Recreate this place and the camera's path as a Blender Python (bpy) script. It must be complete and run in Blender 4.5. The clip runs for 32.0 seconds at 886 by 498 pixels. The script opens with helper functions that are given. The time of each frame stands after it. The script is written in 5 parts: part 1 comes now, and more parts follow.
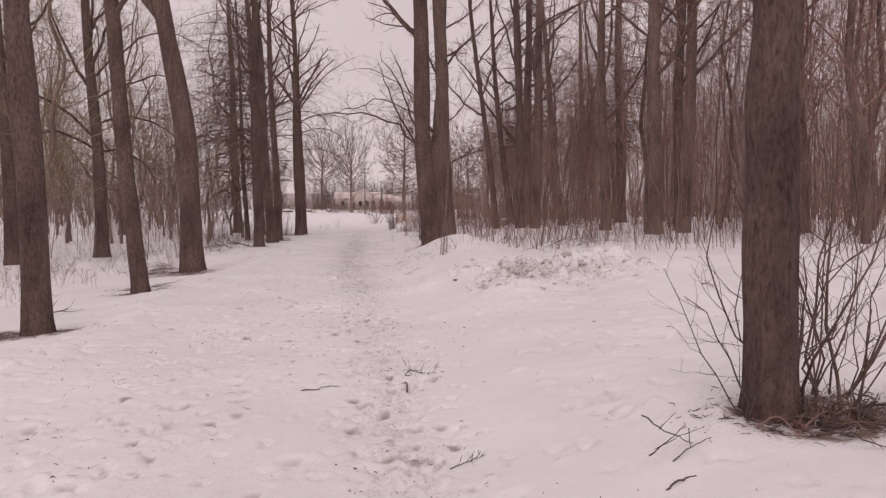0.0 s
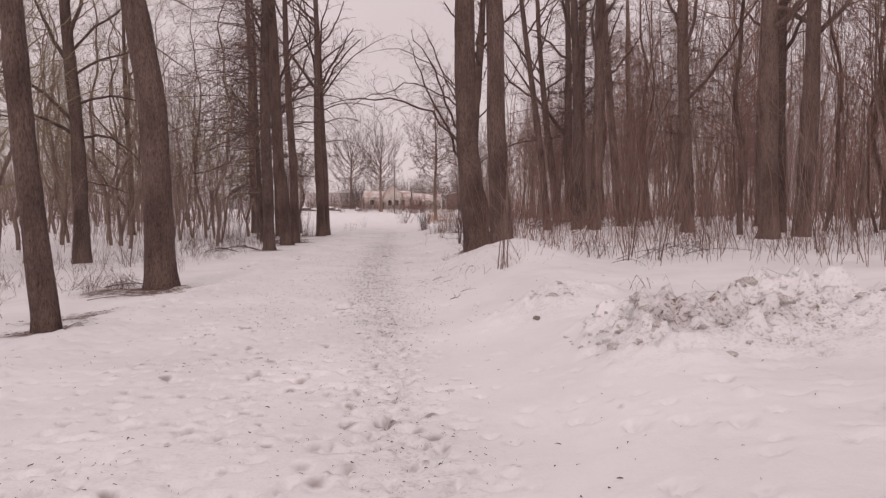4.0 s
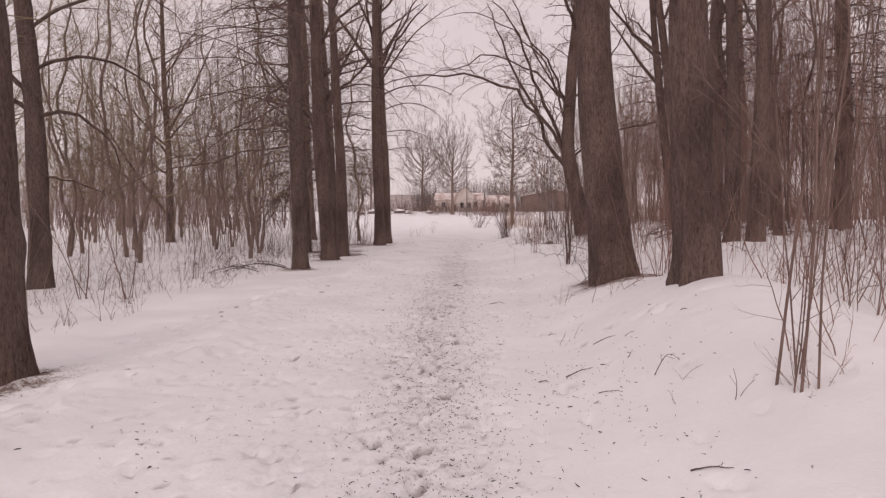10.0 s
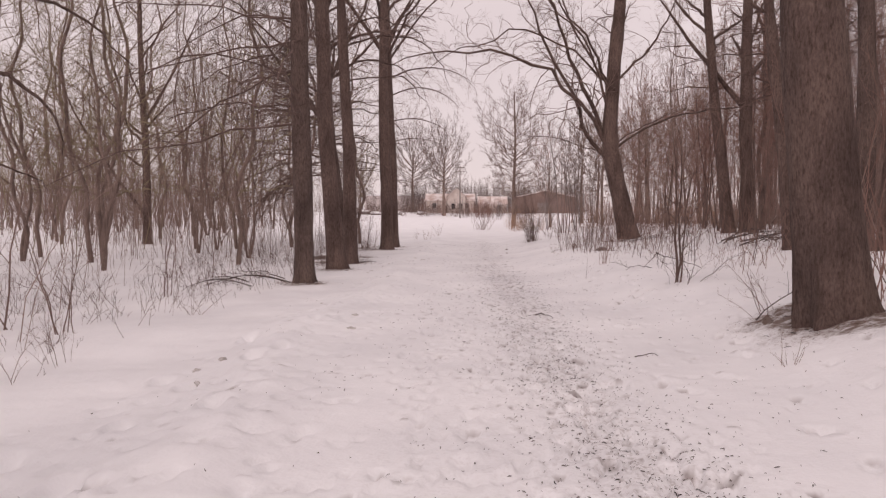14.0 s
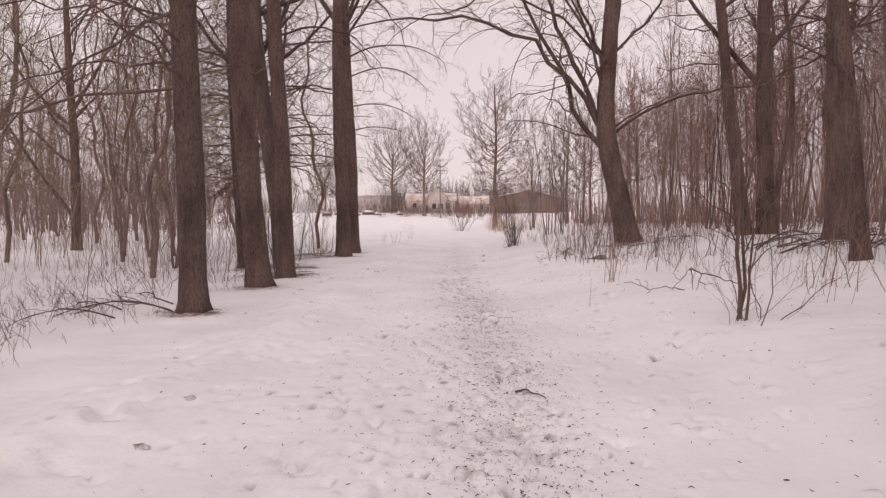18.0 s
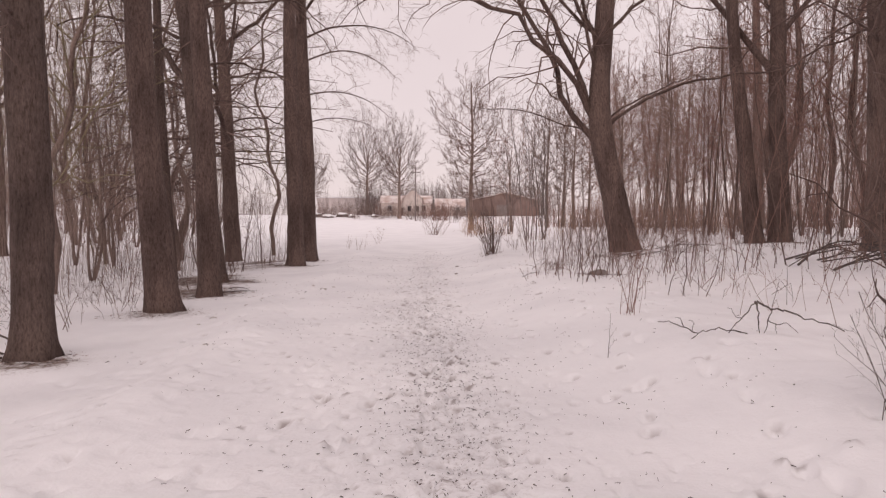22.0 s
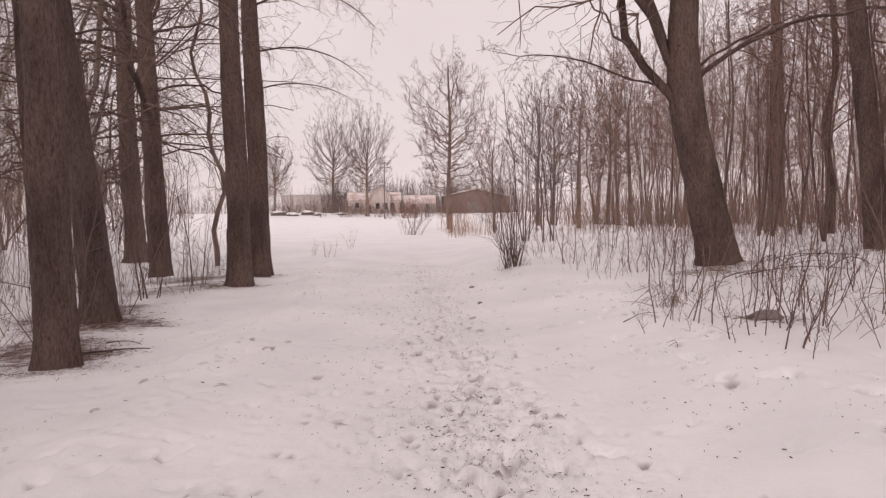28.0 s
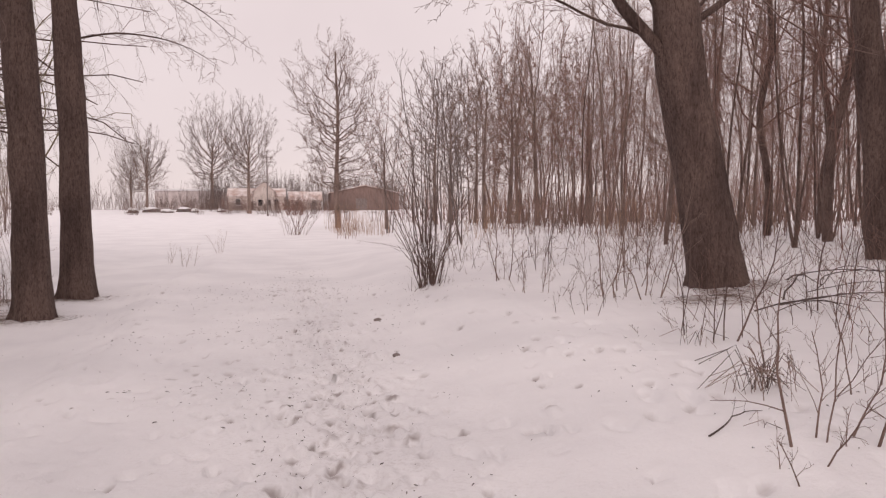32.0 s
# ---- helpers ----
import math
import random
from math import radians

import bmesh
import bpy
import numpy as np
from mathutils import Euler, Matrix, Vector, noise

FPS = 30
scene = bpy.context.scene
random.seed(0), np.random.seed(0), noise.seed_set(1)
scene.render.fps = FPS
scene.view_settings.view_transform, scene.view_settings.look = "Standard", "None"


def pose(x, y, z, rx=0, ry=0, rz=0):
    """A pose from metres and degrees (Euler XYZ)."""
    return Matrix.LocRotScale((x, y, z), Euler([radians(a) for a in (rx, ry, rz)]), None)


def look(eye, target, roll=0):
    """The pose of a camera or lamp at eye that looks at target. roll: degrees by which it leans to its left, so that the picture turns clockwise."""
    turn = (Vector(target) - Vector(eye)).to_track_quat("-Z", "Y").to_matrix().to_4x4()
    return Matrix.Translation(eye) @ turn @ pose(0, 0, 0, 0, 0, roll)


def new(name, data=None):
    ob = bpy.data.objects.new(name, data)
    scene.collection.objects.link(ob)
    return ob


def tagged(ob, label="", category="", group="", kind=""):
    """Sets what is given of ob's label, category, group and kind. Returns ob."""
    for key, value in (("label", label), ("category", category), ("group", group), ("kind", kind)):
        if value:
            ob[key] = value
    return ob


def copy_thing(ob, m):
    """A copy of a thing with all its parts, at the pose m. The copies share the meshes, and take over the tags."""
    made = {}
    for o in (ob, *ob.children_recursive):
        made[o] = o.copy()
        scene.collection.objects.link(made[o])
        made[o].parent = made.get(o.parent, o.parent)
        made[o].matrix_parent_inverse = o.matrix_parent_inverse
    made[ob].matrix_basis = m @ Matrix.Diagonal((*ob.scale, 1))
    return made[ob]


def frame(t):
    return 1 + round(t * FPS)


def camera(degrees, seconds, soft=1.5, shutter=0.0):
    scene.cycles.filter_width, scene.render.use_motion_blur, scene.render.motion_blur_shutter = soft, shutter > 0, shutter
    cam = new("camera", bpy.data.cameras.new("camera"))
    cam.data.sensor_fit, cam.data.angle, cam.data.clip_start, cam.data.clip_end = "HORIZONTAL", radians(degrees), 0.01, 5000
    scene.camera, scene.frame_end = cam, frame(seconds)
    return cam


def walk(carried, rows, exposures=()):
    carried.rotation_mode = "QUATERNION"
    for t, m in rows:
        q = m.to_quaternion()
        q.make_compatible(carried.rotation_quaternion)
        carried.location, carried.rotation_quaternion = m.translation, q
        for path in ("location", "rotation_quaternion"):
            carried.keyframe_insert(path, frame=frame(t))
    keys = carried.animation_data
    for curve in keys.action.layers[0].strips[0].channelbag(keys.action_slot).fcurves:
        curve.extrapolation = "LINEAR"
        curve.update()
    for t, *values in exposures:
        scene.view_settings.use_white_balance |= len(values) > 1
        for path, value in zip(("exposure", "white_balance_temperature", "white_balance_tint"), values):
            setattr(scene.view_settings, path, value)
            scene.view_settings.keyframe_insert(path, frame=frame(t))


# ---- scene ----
cam = camera(62.0, 32.0, soft=1.28)
# seconds, place, yaw, pitch, roll
ROWS = [
    (0.0, -0.000, 0.000, 1.610, -4.57, -3.07, 0.16),
    (0.5, 0.110, 0.720, 1.586, -4.76, -3.08, 0.08),
    (1.0, 0.123, 1.381, 1.590, -4.90, -3.10, 0.04),
    (1.5, 0.131, 2.095, 1.571, -5.16, -3.12, 0.04),
    (2.0, 0.094, 2.783, 1.575, -5.35, -3.09, 0.04),
    (2.5, 0.057, 3.428, 1.578, -5.54, -3.16, -0.02),
    (3.0, 0.028, 4.067, 1.570, -5.72, -3.16, -0.10),
    (3.5, -0.008, 4.752, 1.554, -5.92, -3.15, -0.07),
    (3.6, -0.022, 4.892, 1.549, -5.98, -3.14, -0.05),
    (3.7, -0.036, 5.033, 1.545, -5.80, -3.13, -0.02),
    (3.8, -0.052, 5.176, 1.542, -5.63, -3.12, 0.02),
    (3.9, -0.068, 5.320, 1.539, -4.86, -3.11, 0.05),
    (4.0, -0.085, 5.465, 1.536, -2.28, -3.10, 0.09),
    (4.1, -0.104, 5.611, 1.533, 0.10, -3.10, 0.12),
    (4.2, -0.123, 5.758, 1.529, 0.84, -3.10, 0.16),
    (4.3, -0.143, 5.904, 1.525, 1.01, -3.09, 0.20),
    (4.4, -0.163, 6.051, 1.520, 1.14, -3.08, 0.23),
    (4.5, -0.182, 6.197, 1.516, 1.42, -3.07, 0.26),
    (6.5, -0.351, 9.057, 1.660, 3.17, -3.02, 0.11),
    (7.0, -0.374, 9.792, 1.630, 3.36, -2.97, 0.11),
    (7.5, -0.440, 10.552, 1.619, 3.46, -2.92, 0.15),
    (8.0, -0.453, 11.281, 1.599, 3.58, -2.95, 0.22),
    (8.5, -0.420, 11.980, 1.569, 3.54, -2.93, 0.27),
    (9.0, -0.407, 12.595, 1.562, 3.53, -2.91, 0.28),
    (9.5, -0.408, 13.230, 1.566, 3.34, -2.92, 0.26),
    (10.0, -0.416, 13.819, 1.567, 3.29, -2.89, 0.25),
    (10.5, -0.545, 14.447, 1.540, 3.22, -2.86, 0.28),
    (11.0, -0.738, 15.025, 1.524, 3.08, -2.87, 0.26),
    (11.5, -1.013, 15.473, 1.533, 3.03, -2.82, 0.19),
    (12.0, -1.296, 15.942, 1.528, 2.97, -2.77, 0.08),
    (12.5, -1.560, 16.515, 1.525, 2.82, -2.75, -0.03),
    (13.0, -1.763, 17.139, 1.506, 2.70, -2.71, -0.12),
    (13.5, -1.917, 17.841, 1.498, 2.44, -2.76, -0.16),
    (15.5, -2.272, 20.412, 1.487, 1.76, -2.80, 0.11),
    (16.0, -2.061, 21.004, 1.476, 1.58, -2.78, 0.17),
    (16.5, -1.955, 21.622, 1.521, 1.37, -2.76, 0.21),
    (17.0, -1.876, 22.203, 1.489, 1.15, -2.79, 0.24),
    (17.5, -1.804, 22.793, 1.504, 0.99, -2.75, 0.23),
    (18.0, -1.614, 23.345, 1.487, 0.87, -2.77, 0.17),
    (18.5, -1.605, 23.874, 1.488, 0.74, -2.76, 0.19),
    (19.0, -1.599, 24.303, 1.489, 0.51, -2.74, 0.21),
    (19.5, -1.549, 24.690, 1.508, 0.27, -2.70, 0.20),
    (20.0, -1.474, 25.104, 1.503, 0.02, -2.69, 0.18),
    (20.5, -1.454, 25.571, 1.506, -0.23, -2.66, 0.16),
    (21.0, -1.387, 26.009, 1.502, -0.45, -2.61, 0.13),
    (21.5, -1.353, 26.489, 1.501, -0.69, -2.58, 0.06),
    (22.0, -1.387, 26.921, 1.515, -0.95, -2.57, -0.09),
    (22.5, -1.356, 27.353, 1.553, -1.17, -2.57, -0.18),
    (23.0, -1.361, 27.819, 1.595, -1.41, -2.54, -0.15),
    (23.5, -1.312, 28.306, 1.566, -1.68, -2.64, -0.08),
    (24.0, -1.290, 28.824, 1.568, -1.85, -2.64, 0.02),
    (24.5, -1.342, 29.396, 1.576, -2.05, -2.64, 0.14),
    (25.0, -1.481, 29.974, 1.547, -2.20, -2.67, 0.25),
    (25.5, -1.602, 30.538, 1.544, -2.36, -2.71, 0.32),
    (27.5, -2.010, 33.098, 1.543, -3.19, -2.74, 0.36),
    (28.0, -2.126, 33.679, 1.543, -3.56, -2.80, 0.32),
    (28.5, -2.172, 34.219, 1.533, -3.68, -2.79, 0.26),
    (29.0, -2.152, 34.805, 1.512, -3.96, -2.81, 0.19),
    (29.5, -2.081, 35.376, 1.505, -4.15, -2.83, 0.15),
    (30.0, -2.018, 35.903, 1.534, -4.39, -2.81, 0.12),
    (30.5, -2.002, 36.514, 1.569, -4.55, -2.80, 0.08),
    (31.0, -2.000, 37.144, 1.577, -4.70, -2.80, 0.10),
    (31.5, -1.961, 37.713, 1.570, -3.77, -2.76, 0.14),
    (31.6, -1.950, 37.825, 1.568, -3.83, -2.81, 0.14),
    (31.7, -1.939, 37.938, 1.568, -4.13, -2.87, 0.13),
    (31.8, -1.931, 38.052, 1.571, -5.92, -2.93, 0.13),
    (31.9, -1.924, 38.168, 1.576, -9.17, -2.99, 0.12),
    (32.0, -1.917, 38.285, 1.582, -12.29, -3.05, 0.11),
]
walk(cam, [(t, pose(x, y, z, 90 + pitch, roll, yaw)) for t, x, y, z, yaw, pitch, roll in ROWS],
     exposures=[(t, stops, 7100, tint) for t, stops, tint in ((0.0, -0.05, 26.5), (4.0, 0.01, 26.0), (8.0, 0.06, 26.0), (13.0, 0.16, 25.0), (19.0, 0.27, 25.0), (24.0, 0.26, 24.0), (28.0, 0.26, 23.5), (32.0, 0.27, 23.5))])

# ---- light: an overcast winter sky ----
world = bpy.data.worlds.new("overcast_sky")
scene.world = world
world.use_nodes = True
wn, wl = world.node_tree.nodes, world.node_tree.links
wn.clear()
w_out = wn.new("ShaderNodeOutputWorld")
w_bg = wn.new("ShaderNodeBackground")
w_sky = wn.new("ShaderNodeTexSky")
w_sky.sky_type, w_sky.sun_disc = "NISHITA", False
w_sky.sun_elevation, w_sky.sun_rotation = radians(38), radians(186)
w_co = wn.new("ShaderNodeTexCoord")
w_no = wn.new("ShaderNodeTexNoise")
w_no.inputs["Scale"].default_value, w_no.inputs["Detail"].default_value = 2.2, 5
w_ramp = wn.new("ShaderNodeValToRGB")
w_ramp.color_ramp.elements[0].position, w_ramp.color_ramp.elements[0].color = 0.3, (8.0, 7.65, 7.75, 1)
w_ramp.color_ramp.elements[1].position, w_ramp.color_ramp.elements[1].color = 0.7, (9.0, 8.75, 8.85, 1)
w_mix = wn.new("ShaderNodeMixRGB")
w_mix.inputs[0].default_value = 0.93
wl.new(w_co.outputs["Generated"], w_no.inputs["Vector"])
wl.new(w_no.outputs[0], w_ramp.inputs[0])
wl.new(w_sky.outputs[0], w_mix.inputs[1])
wl.new(w_ramp.outputs[0], w_mix.inputs[2])
wl.new(w_mix.outputs[0], w_bg.inputs["Color"])
w_bg.inputs["Strength"].default_value = 0.077
wl.new(w_bg.outputs[0], w_out.inputs["Surface"])

sun = new("sun", bpy.data.lights.new("sun", "SUN"))
sun.data.energy, sun.data.angle, sun.data.color = 0.8, radians(50), (1.0, 0.95, 0.9)
sun.matrix_world = look((0, 0, 30), (4, 38, 0))


# ---- materials ----
def material(name, rough=0.8):
    m = bpy.data.materials.new(name)
    m.use_nodes = True
    b = m.node_tree.nodes["Principled BSDF"]
    b.inputs["Roughness"].default_value = rough
    b.inputs["Specular IOR Level"].default_value = 0.25
    return m, m.node_tree.nodes, m.node_tree.links, b


def noise_node(n, l, scale, detail=4, stretch=None, rough=0.55):
    co = n.new("ShaderNodeTexCoord")
    t = n.new("ShaderNodeTexNoise")
    t.inputs["Scale"].default_value, t.inputs["Detail"].default_value = scale, detail
    t.inputs["Roughness"].default_value = rough
    if stretch:
        mp = n.new("ShaderNodeMapping")
        mp.inputs["Scale"].default_value = stretch
        l.new(co.outputs["Object"], mp.inputs["Vector"])
        l.new(mp.outputs[0], t.inputs["Vector"])
    else:
        l.new(co.outputs["Object"], t.inputs["Vector"])
    return t


def ramp(n, l, src, stops):
    r = n.new("ShaderNodeValToRGB")
    e = r.color_ramp.elements
    while len(e) < len(stops):
        e.new(0.5)
    for k, (p, c) in enumerate(stops):
        e[k].position, e[k].color = p, (*c, 1)
    l.new(src, r.inputs[0])
    return r


def bump(n, l, b, height, strength, dist):
    bp = n.new("ShaderNodeBump")
    bp.inputs["Strength"].default_value, bp.inputs["Distance"].default_value = strength, dist
    l.new(height, bp.inputs["Height"])
    l.new(bp.outputs[0], b.inputs["Normal"])
    return bp


def two_tone(name, c0, c1, scale=6.0, rough=0.85, stretch=None, bump_d=0.004, fine=40.0):
    m, n, l, b = material(name, rough)
    t = noise_node(n, l, scale, 5, stretch)
    r = ramp(n, l, t.outputs[0], [(0.35, c0), (0.65, c1)])
    f = noise_node(n, l, fine, 3, stretch)
    mx = n.new("ShaderNodeMixRGB")
    mx.blend_type, mx.inputs[0].default_value = "MULTIPLY", 0.45
    g = ramp(n, l, f.outputs[0], [(0.3, (0.62, 0.6, 0.6)), (0.65, (1, 1, 1))])
    l.new(r.outputs[0], mx.inputs[1])
    l.new(g.outputs[0], mx.inputs[2])
    l.new(mx.outputs[0], b.inputs["Base Color"])
    bump(n, l, b, f.outputs[0], 0.6, bump_d)
    return m


def bark_material(name, dark, mid, pale, streak=0.14):
    """Furrowed bark: long upright plates with dark cracks between, lichen and weather patches, fine grain."""
    m, n, l, b = material(name, 0.92)
    plates = noise_node(n, l, 17.0, 5, (2.2, 2.2, streak * 4.5), 0.7)
    runs = noise_node(n, l, 6.0, 5, (2.0, 2.0, streak * 2), 0.65)
    patches = noise_node(n, l, 1.5, 5, (1.2, 1.2, 0.55))
    grain = noise_node(n, l, 60.0, 4, (1, 1, 0.4))
    cracks = ramp(n, l, plates.outputs[0], [(0.34, dark), (0.46, mid), (0.7, pale)])
    long = ramp(n, l, runs.outputs[0], [(0.32, (0.76, 0.74, 0.73)), (0.5, (1.0, 1.0, 1.0)), (0.7, (1.16, 1.15, 1.14))])
    worn = ramp(n, l, patches.outputs[0], [(0.34, (0.62, 0.6, 0.6)), (0.5, (1.0, 0.99, 0.98)), (0.68, (1.3, 1.31, 1.27))])
    fine = ramp(n, l, grain.outputs[0], [(0.3, (0.66, 0.64, 0.63)), (0.65, (1.08, 1.08, 1.08))])
    last = cracks
    for src, k in ((long, 0.85), (worn, 0.9), (fine, 0.75)):
        mx = n.new("ShaderNodeMixRGB")
        mx.blend_type, mx.inputs[0].default_value = "MULTIPLY", k
        l.new(last.outputs[0], mx.inputs[1])
        l.new(src.outputs[0], mx.inputs[2])
        last = mx
    l.new(last.outputs[0], b.inputs["Base Color"])
    add = n.new("ShaderNodeMath")
    add.operation = "ADD"
    l.new(plates.outputs[0], add.inputs[0])
    mul = n.new("ShaderNodeMath")
    mul.operation, mul.inputs[1].default_value = "MULTIPLY_ADD", 0.3
    l.new(grain.outputs[0], mul.inputs[0])
    l.new(runs.outputs[0], mul.inputs[2])
    l.new(mul.outputs[0], add.inputs[1])
    bump(n, l, b, add.outputs[0], 1.0, 0.04)
    return m


def snow_material():
    """Old snow: faint drifts of tone, crystal grain, and wet dirt trodden in as specks."""
    m, n, l, b = material("snow", 0.62)
    big = noise_node(n, l, 0.55, 5)
    mid = noise_node(n, l, 7.0, 5)
    fine = noise_node(n, l, 42.0, 3)
    r = ramp(n, l, big.outputs[0], [(0.35, (0.79, 0.79, 0.81)), (0.65, (0.885, 0.885, 0.9))])
    at = n.new("ShaderNodeAttribute")
    at.attribute_name = "dirt"
    specks = noise_node(n, l, 26.0, 4, (1.0, 1.35, 1.0), 0.62)
    blotch = ramp(n, l, mid.outputs[0], [(0.4, (0.25, 0.25, 0.25)), (0.62, (1, 1, 1))])
    spot = ramp(n, l, specks.outputs[0], [(0.5, (0.12, 0.12, 0.12)), (0.62, (1, 1, 1))])
    mul = n.new("ShaderNodeMath")
    mul.operation = "MULTIPLY"
    l.new(at.outputs["Fac"], mul.inputs[0])
    l.new(spot.outputs[0], mul.inputs[1])
    mul2 = n.new("ShaderNodeMath")
    mul2.operation, mul2.use_clamp = "MULTIPLY", True
    l.new(mul.outputs[0], mul2.inputs[0])
    l.new(blotch.outputs[0], mul2.inputs[1])
    over = n.new("ShaderNodeMath")
    over.operation, over.inputs[1].default_value, over.use_clamp = "SUBTRACT", 0.8, True
    l.new(at.outputs["Fac"], over.inputs[0])
    solid = n.new("ShaderNodeMath")
    solid.operation, solid.use_clamp = "MULTIPLY_ADD", True
    l.new(over.outputs[0], solid.inputs[0])
    l.new(blotch.outputs[0], solid.inputs[1])
    l.new(mul2.outputs[0], solid.inputs[2])
    mx = n.new("ShaderNodeMixRGB")
    mx.inputs[2].default_value = (0.21, 0.15, 0.125, 1)
    l.new(solid.outputs[0], mx.inputs[0])
    l.new(r.outputs[0], mx.inputs[1])
    # shade and trodden soil, both painted into the boot prints' far edges
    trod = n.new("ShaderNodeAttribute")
    trod.attribute_name = "shade_soil"
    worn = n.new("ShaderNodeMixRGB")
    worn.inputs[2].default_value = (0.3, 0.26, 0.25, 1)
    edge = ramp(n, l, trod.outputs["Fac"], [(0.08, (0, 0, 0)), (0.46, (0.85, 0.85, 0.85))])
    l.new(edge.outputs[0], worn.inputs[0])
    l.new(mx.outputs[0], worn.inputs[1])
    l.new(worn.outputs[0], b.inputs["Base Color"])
    add = n.new("ShaderNodeMath")
    add.operation, add.inputs[1].default_value = "MULTIPLY_ADD", 0.3
    l.new(fine.outputs[0], add.inputs[0])
    l.new(mid.outputs[0], add.inputs[2])
    # trampled crumbs stand up where the snow is dirty
    crumbs = n.new("ShaderNodeMath")
    crumbs.operation = "MULTIPLY"
    l.new(at.outputs["Fac"], crumbs.inputs[0])
    l.new(specks.outputs[0], crumbs.inputs[1])
    rise = n.new("ShaderNodeMath")
    rise.operation, rise.inputs[1].default_value = "MULTIPLY_ADD", 2.2
    l.new(crumbs.outputs[0], rise.inputs[0])
    l.new(add.outputs[0], rise.inputs[2])
    bump(n, l, b, rise.outputs[0], 0.6, 0.017)
    return m


SNOW = snow_material()
BARK = bark_material("lime_bark", (0.082, 0.054, 0.047), (0.146, 0.1, 0.088), (0.2, 0.145, 0.129))
BARK_RED = bark_material("pine_bark", (0.12, 0.082, 0.072), (0.19, 0.134, 0.118), (0.245, 0.18, 0.16))
BARK_PALE = bark_material("slim_tree_bark", (0.18, 0.127, 0.11), (0.255, 0.187, 0.164), (0.315, 0.24, 0.212))
BARK_DARK = bark_material("spruce_bark", (0.078, 0.054, 0.047), (0.135, 0.096, 0.085), (0.178, 0.131, 0.118))
TWIG = two_tone("twig_bark", (0.172, 0.113, 0.096), (0.265, 0.185, 0.16), 3.0)
TWIG_RED = two_tone("red_twig_bark", (0.222, 0.128, 0.107), (0.325, 0.2, 0.168), 1.5)
TWIG_DARK = two_tone("spruce_twig", (0.12, 0.08, 0.069), (0.19, 0.131, 0.115), 2.0)
PALE_TWIG = two_tone("pale_twig_bark", (0.27, 0.187, 0.157), (0.365, 0.268, 0.23), 1.0)
FAR_TWIG = two_tone("far_twig_bark", (0.16, 0.125, 0.115), (0.23, 0.184, 0.17), 1.0)
STRAW = two_tone("dry_stalk", (0.225, 0.16, 0.135), (0.34, 0.252, 0.215), 4.0)
LITTER = two_tone("bark_litter", (0.04, 0.032, 0.03), (0.13, 0.1, 0.09), 9.0)
STICK = two_tone("fallen_wood", (0.075, 0.058, 0.053), (0.145, 0.115, 0.105), 12.0)
PLASTER = two_tone("pale_plaster", (0.7, 0.6, 0.55), (0.82, 0.74, 0.69), 0.8)
REED = two_tone("straw_reed", (0.36, 0.225, 0.15), (0.5, 0.34, 0.235), 2.0)
OLIVE_TWIG = two_tone("mossy_twig_bark", (0.21, 0.165, 0.105), (0.3, 0.245, 0.165), 1.0)
ROOF = two_tone("snowy_tile_roof", (0.5, 0.36, 0.31), (0.82, 0.77, 0.76), 0.5)
BOARD = two_tone("weathered_board", (0.2, 0.14, 0.125), (0.29, 0.205, 0.18), 1.2, stretch=(4, 4, 0.4))
GREY_WALL = two_tone("grey_weathered_boarding", (0.62, 0.55, 0.535), (0.76, 0.69, 0.68), 0.9)
POLE = two_tone("grey_pole_wood", (0.2, 0.165, 0.155), (0.28, 0.235, 0.22), 2.0)
PAINT = two_tone("white_paint", (0.7, 0.68, 0.67), (0.8, 0.78, 0.77), 2.0)
PANE, pn, pl, pb = material("window_glass", 0.08)
pb.inputs["Base Color"].default_value = (0.03, 0.03, 0.035, 1)
pb.inputs["Specular IOR Level"].default_value = 0.5


# ---- mesh tools ----
def hash2(ix, iy, seed):
    h = (ix.astype(np.int64) * 374761393 + iy.astype(np.int64) * 668265263 + seed * 974634541) & 0x7FFFFFFF
    h = ((h ^ (h >> 13)) * 1274126177) & 0x7FFFFFFF
    return ((h ^ (h >> 16)) & 0xFFFF) / 65535.0


def vnoise(x, y, seed=0):
    """Smooth value noise, 0 to 1."""
    ix, iy = np.floor(x), np.floor(y)
    fx, fy = x - ix, y - iy
    fx, fy = fx * fx * (3 - 2 * fx), fy * fy * (3 - 2 * fy)
    a, b = hash2(ix, iy, seed), hash2(ix + 1, iy, seed)
    c, d = hash2(ix, iy + 1, seed), hash2(ix + 1, iy + 1, seed)
    return (a * (1 - fx) + b * fx) * (1 - fy) + (c * (1 - fx) + d * fx) * fy


def fbm(x, y, seed=0, octaves=4):
    s, amp, tot = 0.0, 1.0, 0.0
    for k in range(octaves):
        s = s + amp * vnoise(x * 2.03 ** k + 17.3 * k, y * 2.03 ** k - 9.1 * k, seed + k)
        tot += amp
        amp *= 0.5
    return s / tot


def smooth(a, b, x):
    k = np.clip((x - a) / (b - a), 0, 1)
    return k * k * (3 - 2 * k)


